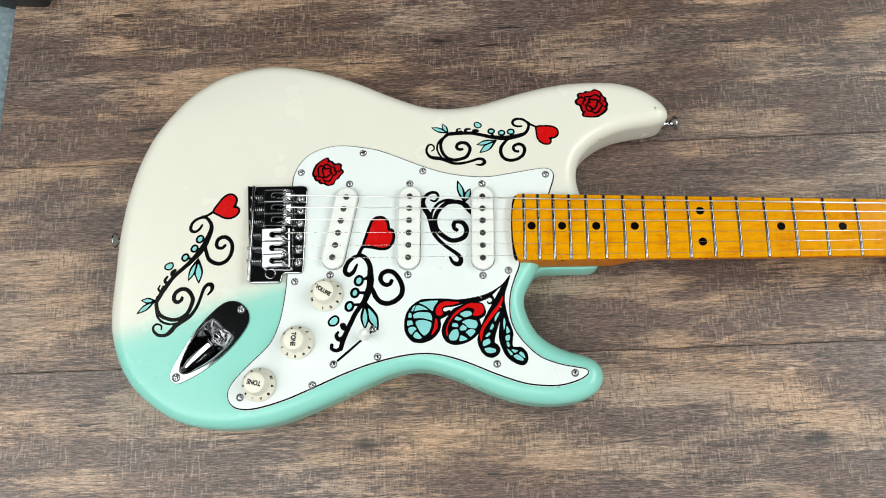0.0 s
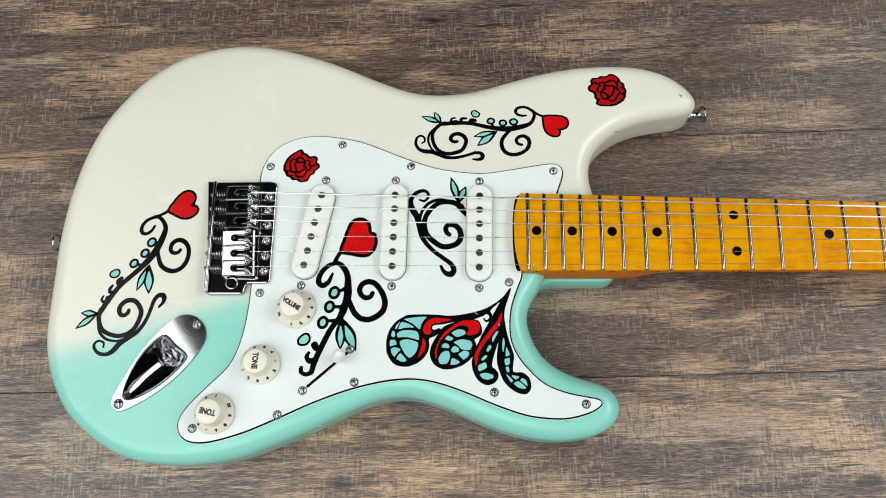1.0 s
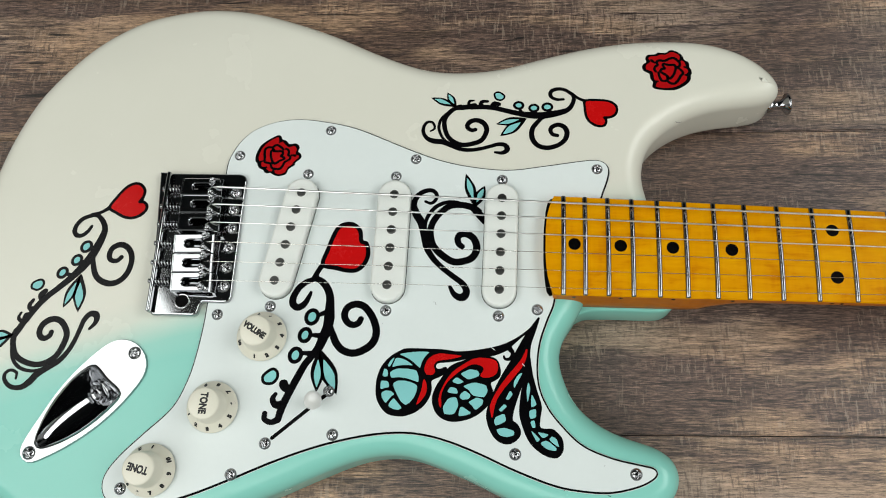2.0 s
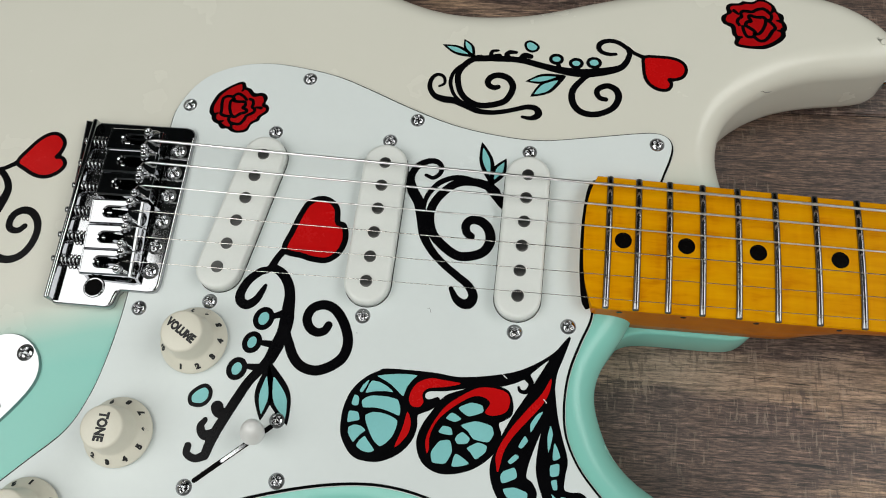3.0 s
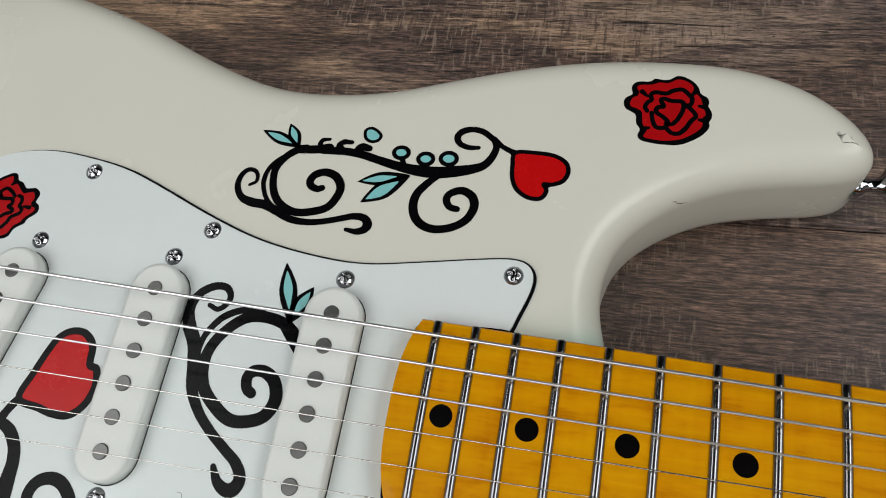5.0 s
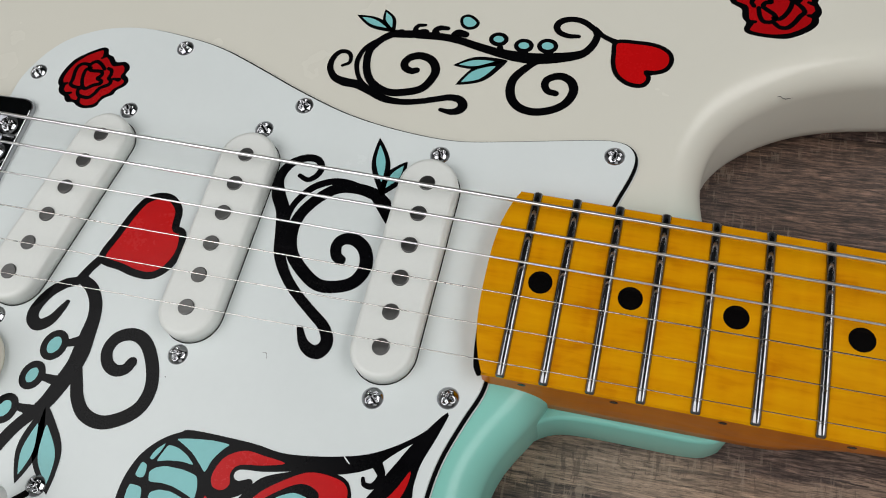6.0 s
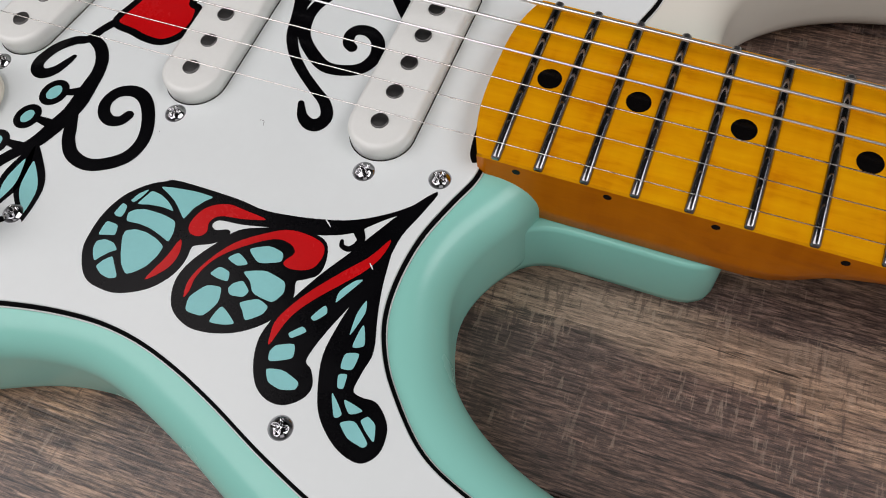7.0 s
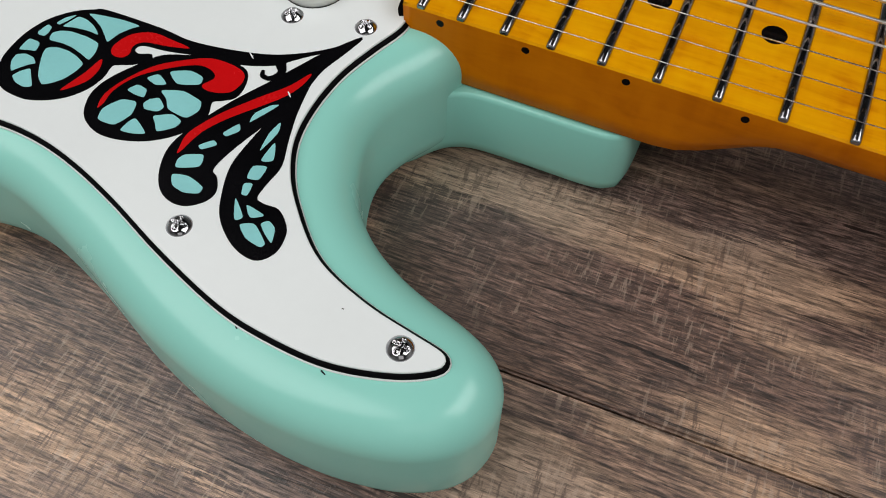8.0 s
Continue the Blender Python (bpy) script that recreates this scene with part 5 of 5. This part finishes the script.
# small wear: chips beside the plate's edge, a speck and a hairline on it
for pts, width, nm, mt, host, z in (([(215.1, -127.1), (216.1, -127.5)], 0.35, "paint_chip", PLY_BLACK, body, TOP + 0.06), ([(193.2, -125.4), (193.7, -125.8)], 0.3, "paint_chip", PLY_BLACK, body, TOP + 0.06),
                                    ([(213.1, -113.2), (213.4, -113.2)], 0.25, "speck", BLACKRUBBER, pickguard, GT + 0.05), ([(124, -32.2), (125.2, -32.3), (125.7, -33.8)], 0.12, "hairline", POLE, pickguard, GT + 0.05),
                                    ([(149.3, 19.9), (149.5, 19.8)], 0.22, "speck", BLACKRUBBER, pickguard, GT + 0.05), ([(97.8, -44.7), (98, -44.8)], 0.2, "speck", BLACKRUBBER, pickguard, GT + 0.05)):
    bm = bmesh.new()
    stroke(bm, pts, (width, width * 0.8), z, np.array)
    part(nm, bm, mt, host, "", False)

# hairline crack in the paint of the upper horn
near_horn = [v.co * 1000 for v in body.data.vertices if v.normal.z > 0.2 and abs(v.co.x - 0.259) < 0.012 and abs(v.co.y - 0.082) < 0.012]


def surface_z(x, y):
    """Height of the body's face over a point of the plan (mm), blended from the mesh round it."""
    w = [1 / (0.05 + (v.x - x) ** 2 + (v.y - y) ** 2) ** 2 for v in near_horn]
    return sum(a * v.z for a, v in zip(w, near_horn)) / sum(w)


crack = [(x, y, surface_z(x, y)) for x, y in ((257.2, 81.4), (258.6, 82.0), (259.4, 81.6), (260.3, 82.1), (262.3, 82.3))]
part("paint_crack", tube(bmesh.new(), crack, [0.06, 0.13, 0.1, 0.16, 0.05], 6), POLE, body, "fine dark crack in the paint")

# ---- black object at the edge of the boards ----
tagged(part("black_case", solid(even(curve_through([(-325, 261), (-294, 246), (-267, 242), (-252, 242.5), (-249, 251), (-249, 310), (-325, 310)], True), 60), [(1, -9), (0, -7), (0, 18), (2, 21), (5, 22)]), BLACKRUBBER), "black rubber-edged case standing on the grey sheet", "case")

# ---- planks ----
WIDE = 185.6
for k in range(-6, 10):
    lo = -100.5 - WIDE + k * WIDE
    bm = bmesh.new()
    box(bm, (-275, lo + 0.3, -9), (1500, lo + WIDE - 0.3, 0), 0.0)
    bmesh.ops.bevel(bm, geom=[e for e in bm.edges if all(v.co.z > -0.001 for v in e.verts)], offset=0.8 * MM, segments=2, affect="EDGES")
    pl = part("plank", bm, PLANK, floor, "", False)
    pl.matrix_basis = pose(0, 0, 0, 0, 0, SKEW)
    tone = {0: 1.12, 1: 1.0, 2: 0.96}.get(k, 1.0 + 0.12 * math.sin(2.3 * k))
    pl.color = (tone, tone, tone, 1)
